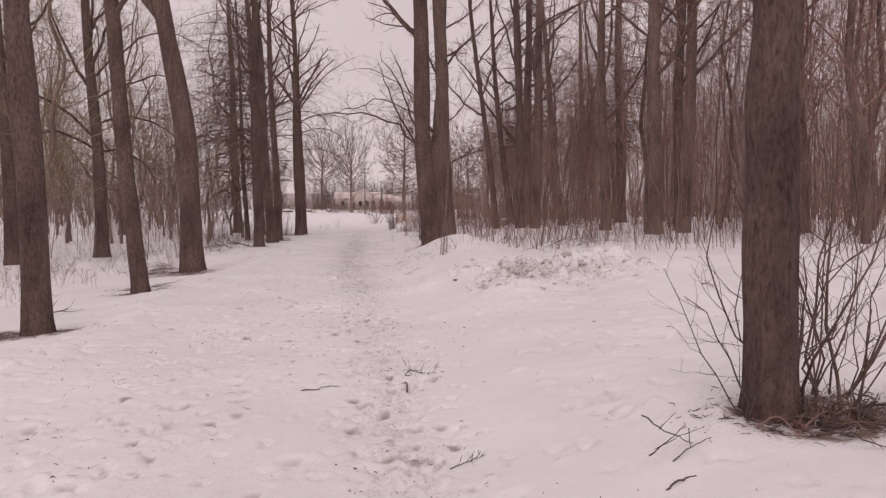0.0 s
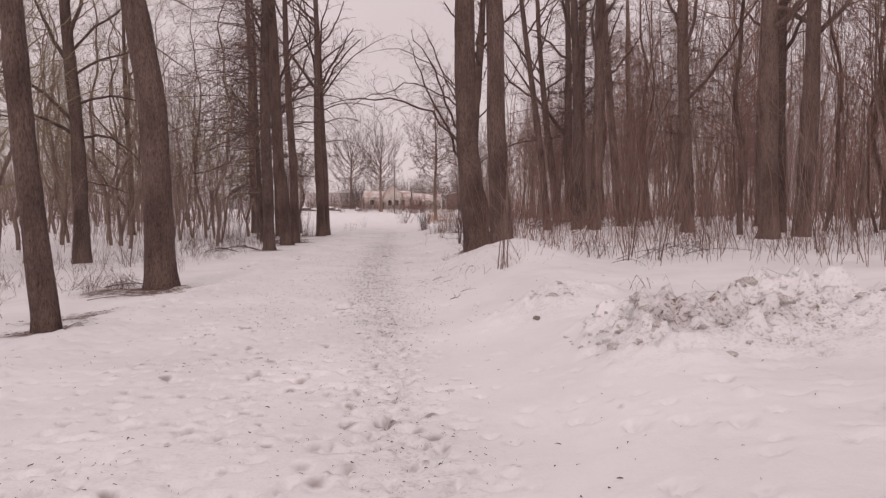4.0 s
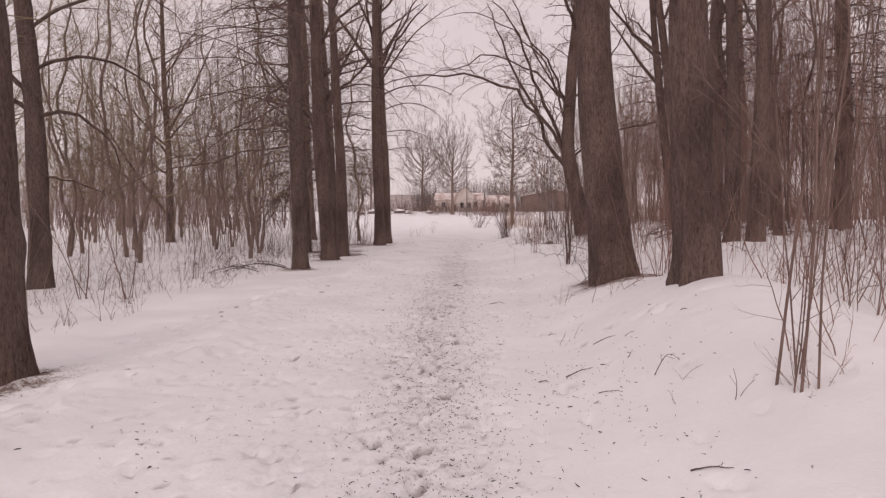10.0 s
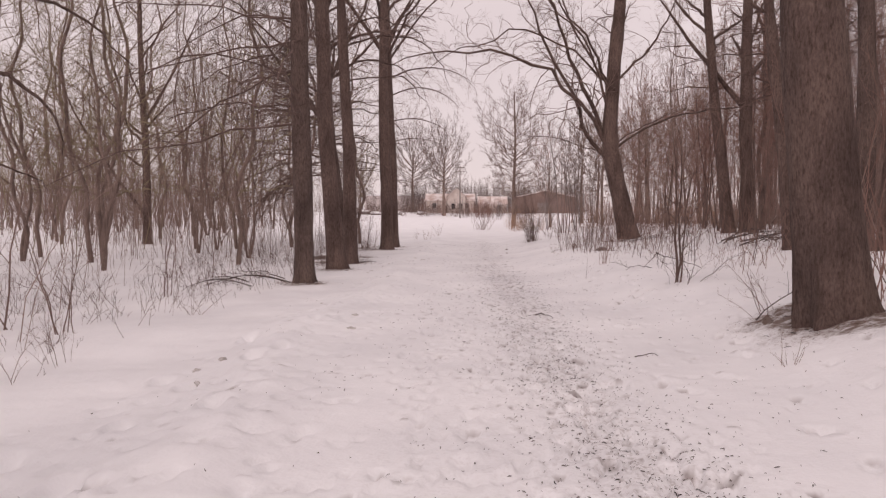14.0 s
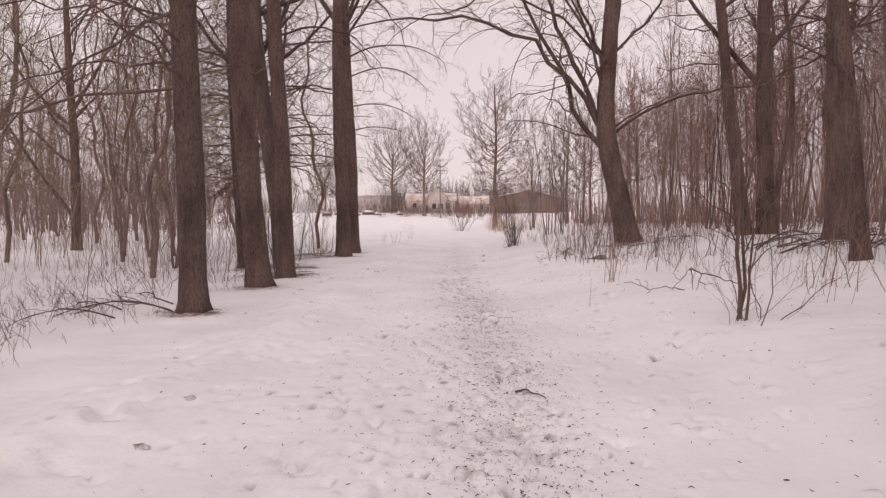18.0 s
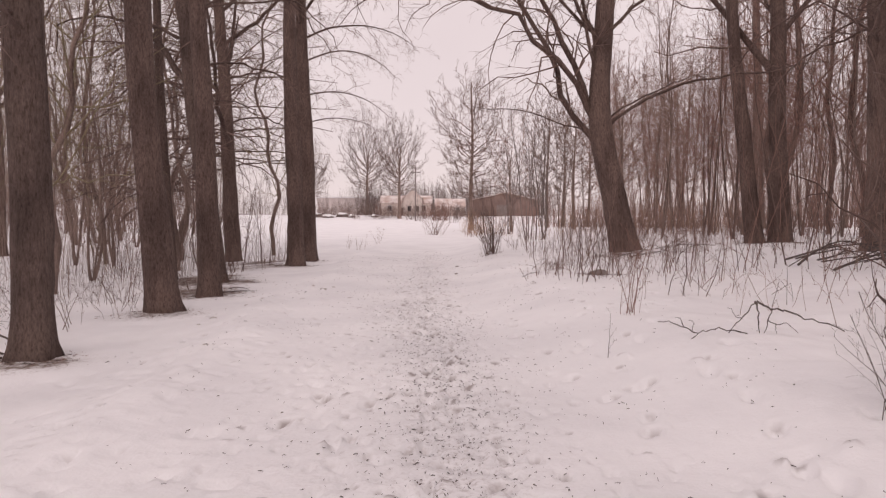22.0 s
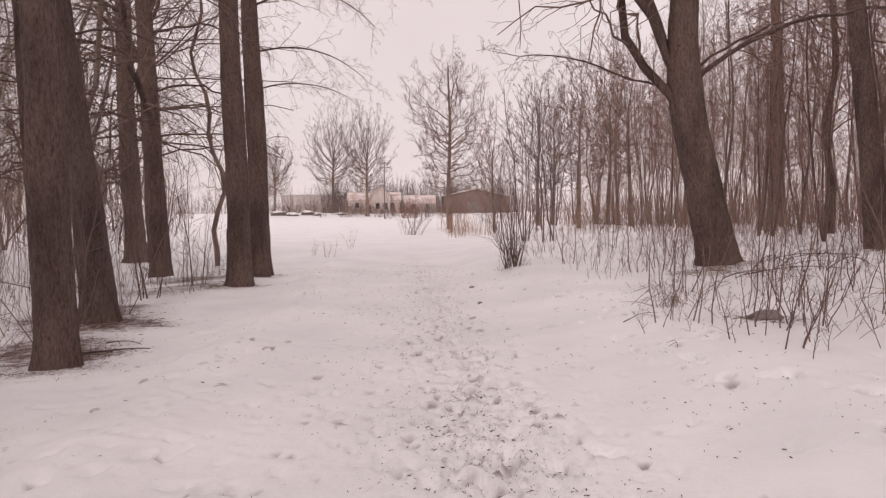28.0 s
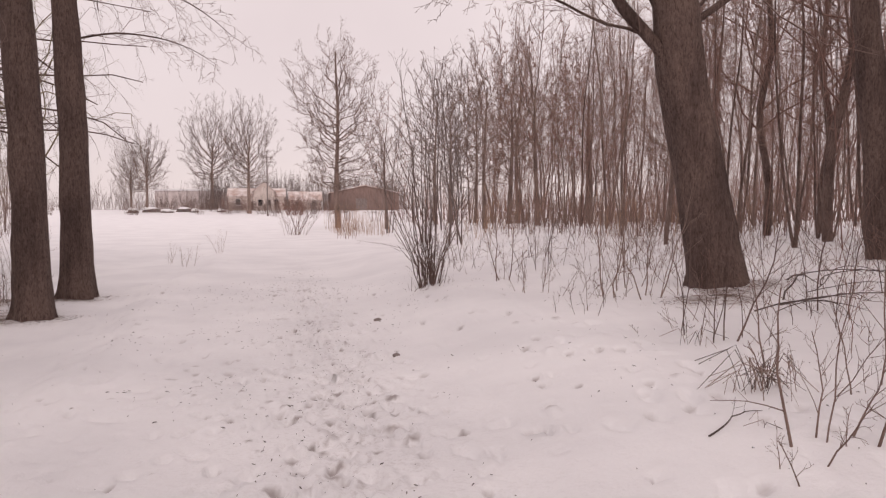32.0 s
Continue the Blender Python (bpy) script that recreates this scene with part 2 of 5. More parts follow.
def mesh_np(name, verts, quads, mat, flat=False):
    verts, quads = np.asarray(verts, np.float32), np.asarray(quads, np.int32)
    me = bpy.data.meshes.new(name)
    me.vertices.add(len(verts))
    me.vertices.foreach_set("co", verts.ravel())
    me.loops.add(quads.size)
    me.loops.foreach_set("vertex_index", quads.ravel())
    me.polygons.add(len(quads))
    k = quads.shape[1]
    me.polygons.foreach_set("loop_start", np.arange(0, quads.size, k, dtype=np.int32))
    me.polygons.foreach_set("loop_total", np.full(len(quads), k, np.int32))
    me.polygons.foreach_set("use_smooth", np.full(len(quads), not flat))
    me.update(calc_edges=True)
    me.materials.append(mat)
    return me


def tube_arrays(P, R, sides):
    """Tubes round B polylines of N points: P is B x N x 3, R is B x N."""
    B, N = P.shape[:2]
    T = np.gradient(P, axis=1)
    T /= np.linalg.norm(T, axis=2, keepdims=True) + 1e-9
    mean = T.mean(1)
    ref = np.zeros((B, 3))
    ref[np.arange(B), np.argmin(np.abs(mean), axis=1)] = 1
    U = np.cross(T, ref[:, None, :])
    U /= np.linalg.norm(U, axis=2, keepdims=True) + 1e-9
    V = np.cross(T, U)
    a = np.arange(sides) * 2 * np.pi / sides
    verts = P[:, :, None] + R[:, :, None, None] * (np.cos(a)[None, None, :, None] * U[:, :, None] + np.sin(a)[None, None, :, None] * V[:, :, None])
    base = (np.arange(B) * N * sides)[:, None, None] + (np.arange(N - 1) * sides)[None, :, None]
    j, j2 = np.arange(sides), (np.arange(sides) + 1) % sides
    q = np.stack([base + j, base + j2, base + j2 + sides, base + j + sides], -1)
    return verts.reshape(-1, 3), q.reshape(-1, 4)


def tubes(name, groups, mat):
    """One mesh of many tubes; groups is a list of (P, R, sides)."""
    vs, qs, off = [], [], 0
    for P, R, sides in groups:
        if len(P) == 0:
            continue
        v, q = tube_arrays(P, R, sides)
        vs.append(v)
        qs.append(q + off)
        off += len(v)
    return mesh_np(name, np.concatenate(vs), np.concatenate(qs), mat)


def part(name, me, parent, label=""):
    ob = new(name, me)
    ob.parent = parent
    if label:
        tagged(ob, label)
    return ob


def holder(name, x, y, z, label, category, group="", kind=""):
    ob = new(name)
    ob.empty_display_size = 0.2
    ob.matrix_world = pose(x, y, z)
    return tagged(ob, label, category, group, kind)


def unit(v):
    return v / (np.linalg.norm(v, axis=-1, keepdims=True) + 1e-9)


def sprout(rng, P, R, n, span=(0.3, 1.0), angle=(30, 60), length=0.55, thin=0.6, up=0.25, wob=0.25, N=5, droop=0.0, least=0.004):
    """n side shoots on each of the B branches P, R."""
    B, M = P.shape[:2]
    s = span[0] + (span[1] - span[0]) * (np.arange(n)[None] + rng.random((B, n))) / n
    k = s * (M - 1)
    i = np.minimum(k.astype(int), M - 2)
    fr = (k - i)[..., None]
    b = np.arange(B)[:, None]
    start = P[b, i] * (1 - fr) + P[b, i + 1] * fr
    tang = unit(P[b, i + 1] - P[b, i])
    rad = R[b, i] * (1 - fr[..., 0]) + R[b, i + 1] * fr[..., 0]
    plen = np.linalg.norm(np.diff(P, axis=1), axis=2).sum(1)[:, None]
    side = unit(np.cross(tang, rng.normal(size=(B, n, 3))))
    ang = np.radians(angle[0] + (angle[1] - angle[0]) * rng.random((B, n)))[..., None]
    d = tang * np.cos(ang) + side * np.sin(ang)
    ln = plen * length * (1.15 - 0.65 * s) * (0.6 + 0.6 * rng.random((B, n)))
    start, d, ln, rad = start.reshape(-1, 3), d.reshape(-1, 3), ln.ravel(), rad.ravel()
    curl = rng.normal(size=(len(d), 3)) * wob
    curl[:, 2] += up
    pts = [start]
    for j in range(1, N):
        f = j / (N - 1)
        dj = unit(d + curl * f + np.array([0, 0, -droop]) * f * f + rng.normal(size=d.shape) * wob * 0.35)
        pts.append(pts[-1] + dj * (ln / (N - 1))[:, None])
    P2 = np.stack(pts, 1)
    r0 = np.maximum(rad * thin, least)
    R2 = r0[:, None] * np.linspace(1, 0.35, N)[None]
    return P2, np.maximum(R2, least * 0.6)


# ---- the ground ----
def track_x(y):
    """The trodden line along the path."""
    return np.interp(y, (0, 4, 9, 14, 18, 22, 25, 33, 39, 46, 60), (0.3, 0.2, -0.07, -0.38, -0.64, -1.0, -1.2, -1.17, -1.55, -1.38, -1.5)) + 0.04 * np.sin(y * 0.9)


def ground_z(x, y):
    d = x + 1.3
    z = 0.35 * smooth(1.6, 3.6, d + 1.1 * smooth(28, 38, y)) + 0.35 * smooth(3.5, 8, d) - 0.12 * smooth(2.2, 4.2, -d) - 0.25 * smooth(4, 10, -d)
    z = z + 0.5 * np.exp(-((x - 2.0) / 1.3) ** 2 - ((y - 21.5) / 4.5) ** 2)
    keep = smooth(4.5, 9, x)
    return z * (1 - smooth(0, 1, (y - 55 - 20 * keep) / (20 + 40 * keep))) + 0.6 * smooth(110, 215, y) + 1.1 * smooth(220, 236, y)


def snow_surface(x, y):
    """Height of the snow with its drifts, trodden marks and the ploughed-up bank."""
    z = ground_z(x, y)
    d = np.abs(x + 1.3)
    off = smooth(1.8, 4.0, d)
    near = 1 - smooth(60, 90, y)
    z = z + (fbm(x * 0.45, y * 0.45, 3) - 0.5) * (0.03 + 0.2 * off) * near
    z = z + (fbm(x * 1.9, y * 1.9, 11) - 0.5) * (0.012 + 0.035 * off) * near
    z = z + (fbm(x * 5.5, y * 5.5, 23, 3) - 0.5) * (0.007 + 0.014 * off) * near
    trod = np.exp(-((x - track_x(y)) / 0.33) ** 2)
    z = z - 0.018 * trod + (fbm(x * 12, y * 9, 37, 2) - 0.5) * 0.02 * trod
    wide = np.exp(-((x + 1.7) / 1.3) ** 2)
    z = z + (fbm(x * 9, y * 5, 53, 2) - 0.5) * 0.011 * wide
    verge = np.exp(-((x + 4.1 + 0.3 * np.sin(y * 0.5)) / 0.55) ** 2) * near
    z = z + verge * (fbm(x * 4.5, y * 3.2, 43, 3) - 0.45) * 0.09
    # the edge of the path on its far side, a low thrown-up ridge
    z = z + 0.07 * np.exp(-((x + 4.0 + 0.3 * np.sin(y * 0.5)) / 0.35) ** 2) * (0.5 + fbm(x * 2, y * 1.2, 41)) * near
    pile = np.exp(-((y - 12.3 - 0.25 * np.sin(x * 2.1)) / 0.75) ** 2) * smooth(1.2, 2.0, x) * (1 - smooth(4.0, 5.0, x))
    z = z + pile * 1.3 * (0.05 + 0.28 * fbm(x * 2.6, y * 2.6, 71, 4) + 0.6 * np.abs(fbm(x * 4.5, y * 4.5, 74, 3) - 0.5) + 0.16 * (vnoise(x * 8, y * 7, 76) - 0.5))
    pile2 = np.exp(-((y - 14.7) / 0.55) ** 2 - ((x - 1.65) / 0.8) ** 2)
    z = z + pile2 * (0.05 + 0.2 * fbm(x * 3.2, y * 3.2, 77, 3) + 0.5 * np.abs(fbm(x * 4.5, y * 4.5, 79, 3) - 0.5))
    return z


def axis(parts):
    out = [np.arange(a, b, s) for a, b, s in parts]
    return np.concatenate(out)


# tree feet where litter lies open on the snow, with its reach
FEET = ((-4.84, 10.67, 0.7), (-4.9, 15.3, 0.6), (-5.45, 20.8, 1.0), (2.7, 4.5, 0.62), (1.9, 26.1, 0.9), (-5.89, 35.2, 0.7), (-5.87, 39.1, 0.8), (-6.1, 42, 0.9),
        (-6.75, 45.3, 0.9), (-5.75, 50.8, 0.7), (-5.85, 53.8, 0.8), (4.2, 47.3, 0.75), (8.6, 49, 1.0), (9.3, 49, 1.0), (-5.2, 16.6, 0.7), (1.8, 27.2, 0.8),
        (-7.4, 50.6, 1.3), (-7.6, 47.6, 1.2), (-6.9, 43.6, 0.9), (-7.2, 53.4, 1.2), (-6.1, 44.9, 0.8), (-5.9, 42.9, 0.5), (-8.1, 54, 1.3), (2.0, 41.6, 0.5), (3.3, 46.6, 0.7), (-7.2, 46.2, 1.3), (-6.4, 51.6, 0.9), (-6.3, 43.2, 1.0), (-5.7, 20.2, 1.0), (-5.3, 10.5, 0.8), (-7.9, 47.2, 1.2), (-7.0, 44.9, 0.9), (2.65, 4.3, 0.5))


def build_ground():
    xs = np.concatenate([-np.geomspace(14, 700, 24)[::-1], axis([(-13.6, -5.5, 0.28), (-5.5, -2.8, 0.047), (-2.8, 0.9, 0.032), (0.9, 2.2, 0.047), (2.2, 5.2, 0.08), (5.2, 13, 0.28)]), np.geomspace(13.2, 700, 24)])
    ys = np.concatenate([-np.geomspace(1.5, 500, 24)[::-1], axis([(-1.3, 2.0, 0.2), (2.0, 13, 0.036), (13, 46, 0.06), (46, 62, 0.15), (62, 90, 0.6)]), np.geomspace(90, 900, 40)])
    X, Y = np.meshgrid(xs, ys)
    Z = snow_surface(X, Y)
    rng = np.random.default_rng(5)
    # boot prints and clods along the walk: place, half sizes, turn, depth, far-edge darkness
    marks = []
    shade_soil = np.zeros_like(Z)
    for k in range(9000):
        y = rng.uniform(1.5, 54)
        pick = rng.random()
        if pick < 0.3:
            x = track_x(y) + rng.normal(0, 0.27)
        elif pick < 0.68:
            x = rng.normal(-1.9, 0.85)
        elif pick < 0.84:
            x = rng.normal(-4.0, 0.5)
        else:
            x = rng.uniform(-5, 3.2)
        small = rng.random() < 0.85
        marks.append((float(x), y, rng.uniform(0.035, 0.06) if small else rng.uniform(0.05, 0.07), rng.uniform(0.035, 0.065) if small else rng.uniform(0.1, 0.15), rng.normal(0, 0.7),
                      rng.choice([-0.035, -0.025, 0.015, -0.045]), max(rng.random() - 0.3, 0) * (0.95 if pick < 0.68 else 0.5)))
    for k in range(110):
        marks.append((float(rng.uniform(1.2, 4.2)), float(rng.uniform(4.5, 11.3)), 0.055, 0.1, rng.normal(0, 0.6), float(rng.choice([-0.06, -0.045, 0.03])), 0.25))
        marks.append((float(rng.normal(0.7, 0.5)), float(rng.uniform(21, 50)), 0.06, 0.12, rng.normal(0, 0.6), float(rng.choice([-0.06, -0.04, 0.03])), 0.4))
    # a line of deep steps crossing the snow beside the path
    for k in range(26):
        marks.append((-4.5 + 0.45 * math.sin(k * 1.7), 17 + 0.6 * k + 0.2 * math.sin(k * 3.1), 0.1, 0.18, 0.2, -0.09, 0.1))
        marks.append((1.1 + 0.35 * math.sin(k * 2.3), 27 + 0.75 * k, 0.07, 0.14, -0.2, -0.05, 0.1))
    for x, y, a, b, turn, h, dark in marks:
        i0, i1 = np.searchsorted(xs, (x - 0.4, x + 0.4))
        j0, j1 = np.searchsorted(ys, (y - 0.4, y + 0.4))
        dx, dy = X[j0:j1, i0:i1] - x, Y[j0:j1, i0:i1] - y
        u, v = dx * math.cos(turn) + dy * math.sin(turn), -dx * math.sin(turn) + dy * math.cos(turn)
        q = (u / a) ** 2 + (v / b) ** 2
        Z[j0:j1, i0:i1] += h * (np.exp(-q * q * q) - 0.15 * np.exp(-((np.sqrt(q) - 1.45) / 0.3) ** 2))
        # painted shade: a dark crescent on the far side of each pit
        shade_soil[j0:j1, i0:i1] += dark * np.exp(-q * q) * smooth(0.1, 0.6, v / b)
    n, m = X.shape
    idx = np.arange(n * m).reshape(n, m)
    quads = np.stack([idx[:-1, :-1], idx[:-1, 1:], idx[1:, 1:], idx[1:, :-1]], -1).reshape(-1, 4)
    me = mesh_np("ground", np.stack([X, Y, Z], -1).reshape(-1, 3), quads, SNOW)
    dirt = 0.45 * np.exp(-((X - track_x(Y)) / 0.36) ** 2) * (0.35 + 0.9 * fbm(X * 1.7, Y * 0.8, 87, 3)) * (1 - 0.6 * smooth(28, 38, Y) - 0.4 * smooth(52, 66, Y))
    dirt = dirt + 0.16 * np.exp(-((X + 1.6) / 1.2) ** 2) * (1 - smooth(60, 75, Y))
    dirt = dirt + 1.35 * np.exp(-((Y - 11.95) / 0.6) ** 2) * smooth(1.2, 2.0, X) * (1 - smooth(4.0, 5.0, X)) * (0.2 + fbm(X * 2.2, Y * 2.2, 89))
    dirt = dirt + 0.4 * np.exp(-((Y - 14.5) / 0.5) ** 2 - ((X - 1.65) / 0.8) ** 2)
    for fx, fy, fr in FEET:
        q = ((X - fx) / (fr * 0.95)) ** 2 + ((Y - fy + 0.1) / (fr * 0.8)) ** 2
        dirt = dirt + (2.6 - 0.9 * float(smooth(30, 40, fy))) * np.exp(-q * q) * (0.2 + fbm(X * 2.2, Y * 2.2, 61))
    dirt = np.clip(dirt, 0, 3)
    at = me.attributes.new("dirt", "FLOAT", "POINT")
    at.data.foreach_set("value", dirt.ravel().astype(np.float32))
    at = me.attributes.new("shade_soil", "FLOAT", "POINT")
    at.data.foreach_set("value", np.clip(shade_soil, 0, 1).ravel().astype(np.float32))
    tagged(new("ground", me), "snow-covered ground with a trodden path", "ground", kind="structure")
    return xs, ys, Z


GX, GY, GZ = build_ground()


def sz(x, y):
    """Snow height of the built sheet."""
    i = min(max(int(np.searchsorted(GX, x)) - 1, 0), len(GX) - 2)
    j = min(max(int(np.searchsorted(GY, y)) - 1, 0), len(GY) - 2)
    fx, fy = (x - GX[i]) / (GX[i + 1] - GX[i]), (y - GY[j]) / (GY[j + 1] - GY[j])
    return float((GZ[j, i] * (1 - fx) + GZ[j, i + 1] * fx) * (1 - fy) + (GZ[j + 1, i] * (1 - fx) + GZ[j + 1, i + 1] * fx) * fy)


# ---- trees ----
def trunk_line(H, dia, lean, knee, lean_y=0.0, N=34, sway=0.0, seed=0):
    """The middle line of a trunk: it leans by lean up to the knee's height, above it by the knee's second number."""
    z = np.linspace(-0.15, H, N)
    rng = np.random.default_rng(seed + 900)
    ph = rng.random(2) * 6
    slope = lean + (knee[1] - lean) * smooth(knee[0] - 1.5, knee[0] + 1.5, z)
    x = np.concatenate([[0], np.cumsum((slope[1:] + slope[:-1]) / 2 * np.diff(z))])
    x = x - np.interp(0, z, x) + sway * (np.sin(z * 0.55 + ph[0]) - math.sin(ph[0]))
    y = lean_y * z + sway * (np.cos(z * 0.5 + ph[1]) - math.cos(ph[1]))
    r = dia / 2 * np.maximum(1 - 0.75 * (z / H), 0.03)
    return np.stack([x, y, z], -1), r


def trunk_mesh(line, r, dia, seed, mat, sides=28, flare=0.35, rough=1.0, top=11.0):
    zs = np.concatenate([np.arange(-0.15, min(top, line[-1, 2]), 0.11), np.linspace(min(top, line[-1, 2]), line[-1, 2], 14)[1:]])
    px, py, pr = (np.interp(zs, line[:, 2], v) for v in (line[:, 0], line[:, 1], r))
    a = np.arange(sides) * 2 * np.pi / sides
    A, Zm = np.meshgrid(a, zs)
    ca, sa = np.cos(A), np.sin(A)
    root = np.exp(-np.maximum(Zm, 0) / (0.55 * dia + 0.1))
    lobes = 0.55 + 0.45 * np.cos(A * (4 + seed % 3) + seed)
    toes = np.exp(-np.maximum(Zm, 0) / 0.13) * np.maximum(np.cos(A * (3 + seed % 4) + 1.7 * seed + 0.8 * np.sin(A + seed)), 0) ** 2
    R = pr[:, None] * (1 + flare * root * lobes + 0.32 * toes)
    R = R * (1 + rough * (0.34 * (fbm(ca * 1.0 + seed, sa * 1.0 + Zm * 0.75, seed) - 0.5) + 0.10 * (fbm(ca * 4 + seed, sa * 4 + Zm * 1.1, seed + 7) - 0.5)))
    # burls and healed scars
    br = np.random.default_rng(seed + 400)
    for k in range(7):
        bz, ba, bw, bh = br.uniform(0.6, min(top, 8)), br.uniform(0, 6.28), br.uniform(0.14, 0.34), br.uniform(-0.07, 0.17)
        da = (A - ba + np.pi) % (2 * np.pi) - np.pi
        R = R * (1 + rough * bh * np.exp(-((Zm - bz) / bw) ** 2 - (da * pr[:, None] / (bw * 0.8)) ** 2))
    # long furrows between the plates of bark
    R = R + rough * 0.024 * dia ** 0.5 * (fbm(ca * 9, sa * 9 + Zm * 0.9, seed + 19, 3) - 0.5)
    V = np.stack([px[:, None] + R * ca, py[:, None] + R * sa, Zm], -1)
    n, m = A.shape
    idx = np.arange(n * m).reshape(n, m)
    nxt = np.roll(idx, -1, axis=1)
    q = np.stack([idx[:-1], nxt[:-1], nxt[1:], idx[1:]], -1).reshape(-1, 4)
    return mesh_np("trunk", V.reshape(-1, 3), q, mat)


def limb_line(rng, start, az, el, length, rise, N=12, wob=0.06):
    """A bough that leaves at azimuth az and elevation el and bends up by rise."""
    a, e = radians(az), radians(el)
    d = np.array([math.sin(a) * math.cos(e), math.cos(a) * math.cos(e), math.sin(e)])
    p, out = np.array(start, float), []
    w = rng.normal(size=3) * wob
    for k in range(N):
        out.append(p.copy())
        d = d + np.array([0, 0, rise / N]) + rng.normal(size=3) * wob * 0.5 + w / N
        d /= np.linalg.norm(d)
        p = p + d * length / (N - 1)
    return np.array(out)


def bow_line(rng, start, az, el, end, power, length, N=14, wob=0.1):
    """A bough whose elevation turns from el to end along its length, with crooks on the way."""
    p, out = np.array(start, float), []
    for k in range(N):
        out.append(p.copy())
        s = k / (N - 1)
        a, e = radians(az), radians(el + (end - el) * s ** power)
        d = np.array([math.sin(a) * math.cos(e), math.cos(a) * math.cos(e), math.sin(e)]) + rng.normal(size=3) * wob * (1 + 2 * s)
        p = p + unit(d) * length / (N - 1)
    return np.array(out)


def tree(x, y, dia, H, lean=0.0, knee=None, kind="lime", seed=1, first=5.5, limbs=12, forks=(), fine=2, label="", lean_y=0.0, sway=0.05,
         bark=None, twig=None, reach=0.26, name="tree", group="trees along the path", sides=28, side_pull=0.0, twig_top=12.0, droop=0.2, shoots=9, spread=(32, 62), crook=0.45, stretch=0.38):
    rng = np.random.default_rng(seed)
    top = holder(name, x, y, sz(x, y) - 0.03, label, "tree", group)
    line, r = trunk_line(H, dia, lean, knee or (5, lean), lean_y, sway=sway, seed=seed)
    bark, twig = bark or BARK, twig or TWIG
    twig_top = min(twig_top, 4.5 + 0.3 * y)
    part("trunk", trunk_mesh(line, r, dia, seed, bark, sides, 0.2 + 0.15 * smooth(0.4, 0.7, dia)), top)
    T, R = line[None], r[None]
    if kind == "spruce":
        P1, R1 = sprout(rng, T, R, limbs, (first / H, 0.72), (66, 104), reach, 0.13, 0.14, 0.4, 8, droop=0.85, least=0.007)
        if side_pull:
            keep = (P1[:, -1, 0] - P1[:, 0, 0]) * side_pull > -0.6
            P1, R1 = P1[keep], R1[keep]
        P2, R2 = sprout(rng, P1, R1, 12, (0.12, 1), (35, 75), 0.36, 0.5, -0.05, 0.5, 5, droop=0.9, least=0.004)
        low = P2[:, 0, 2] < twig_top
        P3, R3 = sprout(rng, P2[low], R2[low], fine, (0.15, 1), (30, 70), 0.5, 0.6, -0.2, 0.45, 3, droop=0.9, least=0.0038)
        for k in range(len(P1)):
            part("bough", tubes("bough", [(P1[k:k + 1], R1[k:k + 1], 5)], twig), top)
        part("crown", tubes("crown", [(P2, R2, 3), (P3, R3, 3)], twig), top)
        return top
    lines, rads = [], []
    for h, az, el, ln, rad, rise, *bow in forks:
        s = [float(np.interp(h, line[:, 2], line[:, k])) for k in range(3)]
        lines.append(bow_line(rng, s, az, el, rise, bow[0], ln) if bow else limb_line(rng, s, az, el, ln, rise, 14))
        rads.append(rad * np.linspace(1, 0.06, 14) ** (0.7 if bow else 0.8))
    P1, R1 = sprout(rng, T, R, limbs, (first / H, 0.96), spread, reach, 0.42, 0.3, 0.4, 14, least=0.012)
    if lines:
        P1 = np.concatenate([np.array(lines), P1])
        R1 = np.concatenate([np.array(rads), R1])
    for k in range(len(P1)):
        part("limb", tubes("limb", [(P1[k:k + 1], R1[k:k + 1], 7)], bark), top)
    P2, R2 = sprout(rng, P1, R1, shoots, (0.16, 1), (28, 65), stretch, 0.4, 0.15, crook, 7, droop=droop, least=0.005)
    low = P2[:, 0, 2] < twig_top + 2
    P3, R3 = sprout(rng, P2[low], R2[low], 5, (0.2, 1), (28, 62), 0.5, 0.5, 0.1, 0.55, 4, droop=droop, least=0.0036)
    g = [(P2, R2, 3), (P3, R3, 3)]
    low = P3[:, 0, 2] < min(twig_top, 10)
    if fine and low.any():
        g.append((*sprout(rng, P3[low], R3[low], fine, (0.2, 1), (28, 62), 0.6, 0.6, 0.0, 0.4, 3 if y < 40 else 2, least=0.0036), 3))
    part("crown", tubes("crown", g, twig), top)
    return top


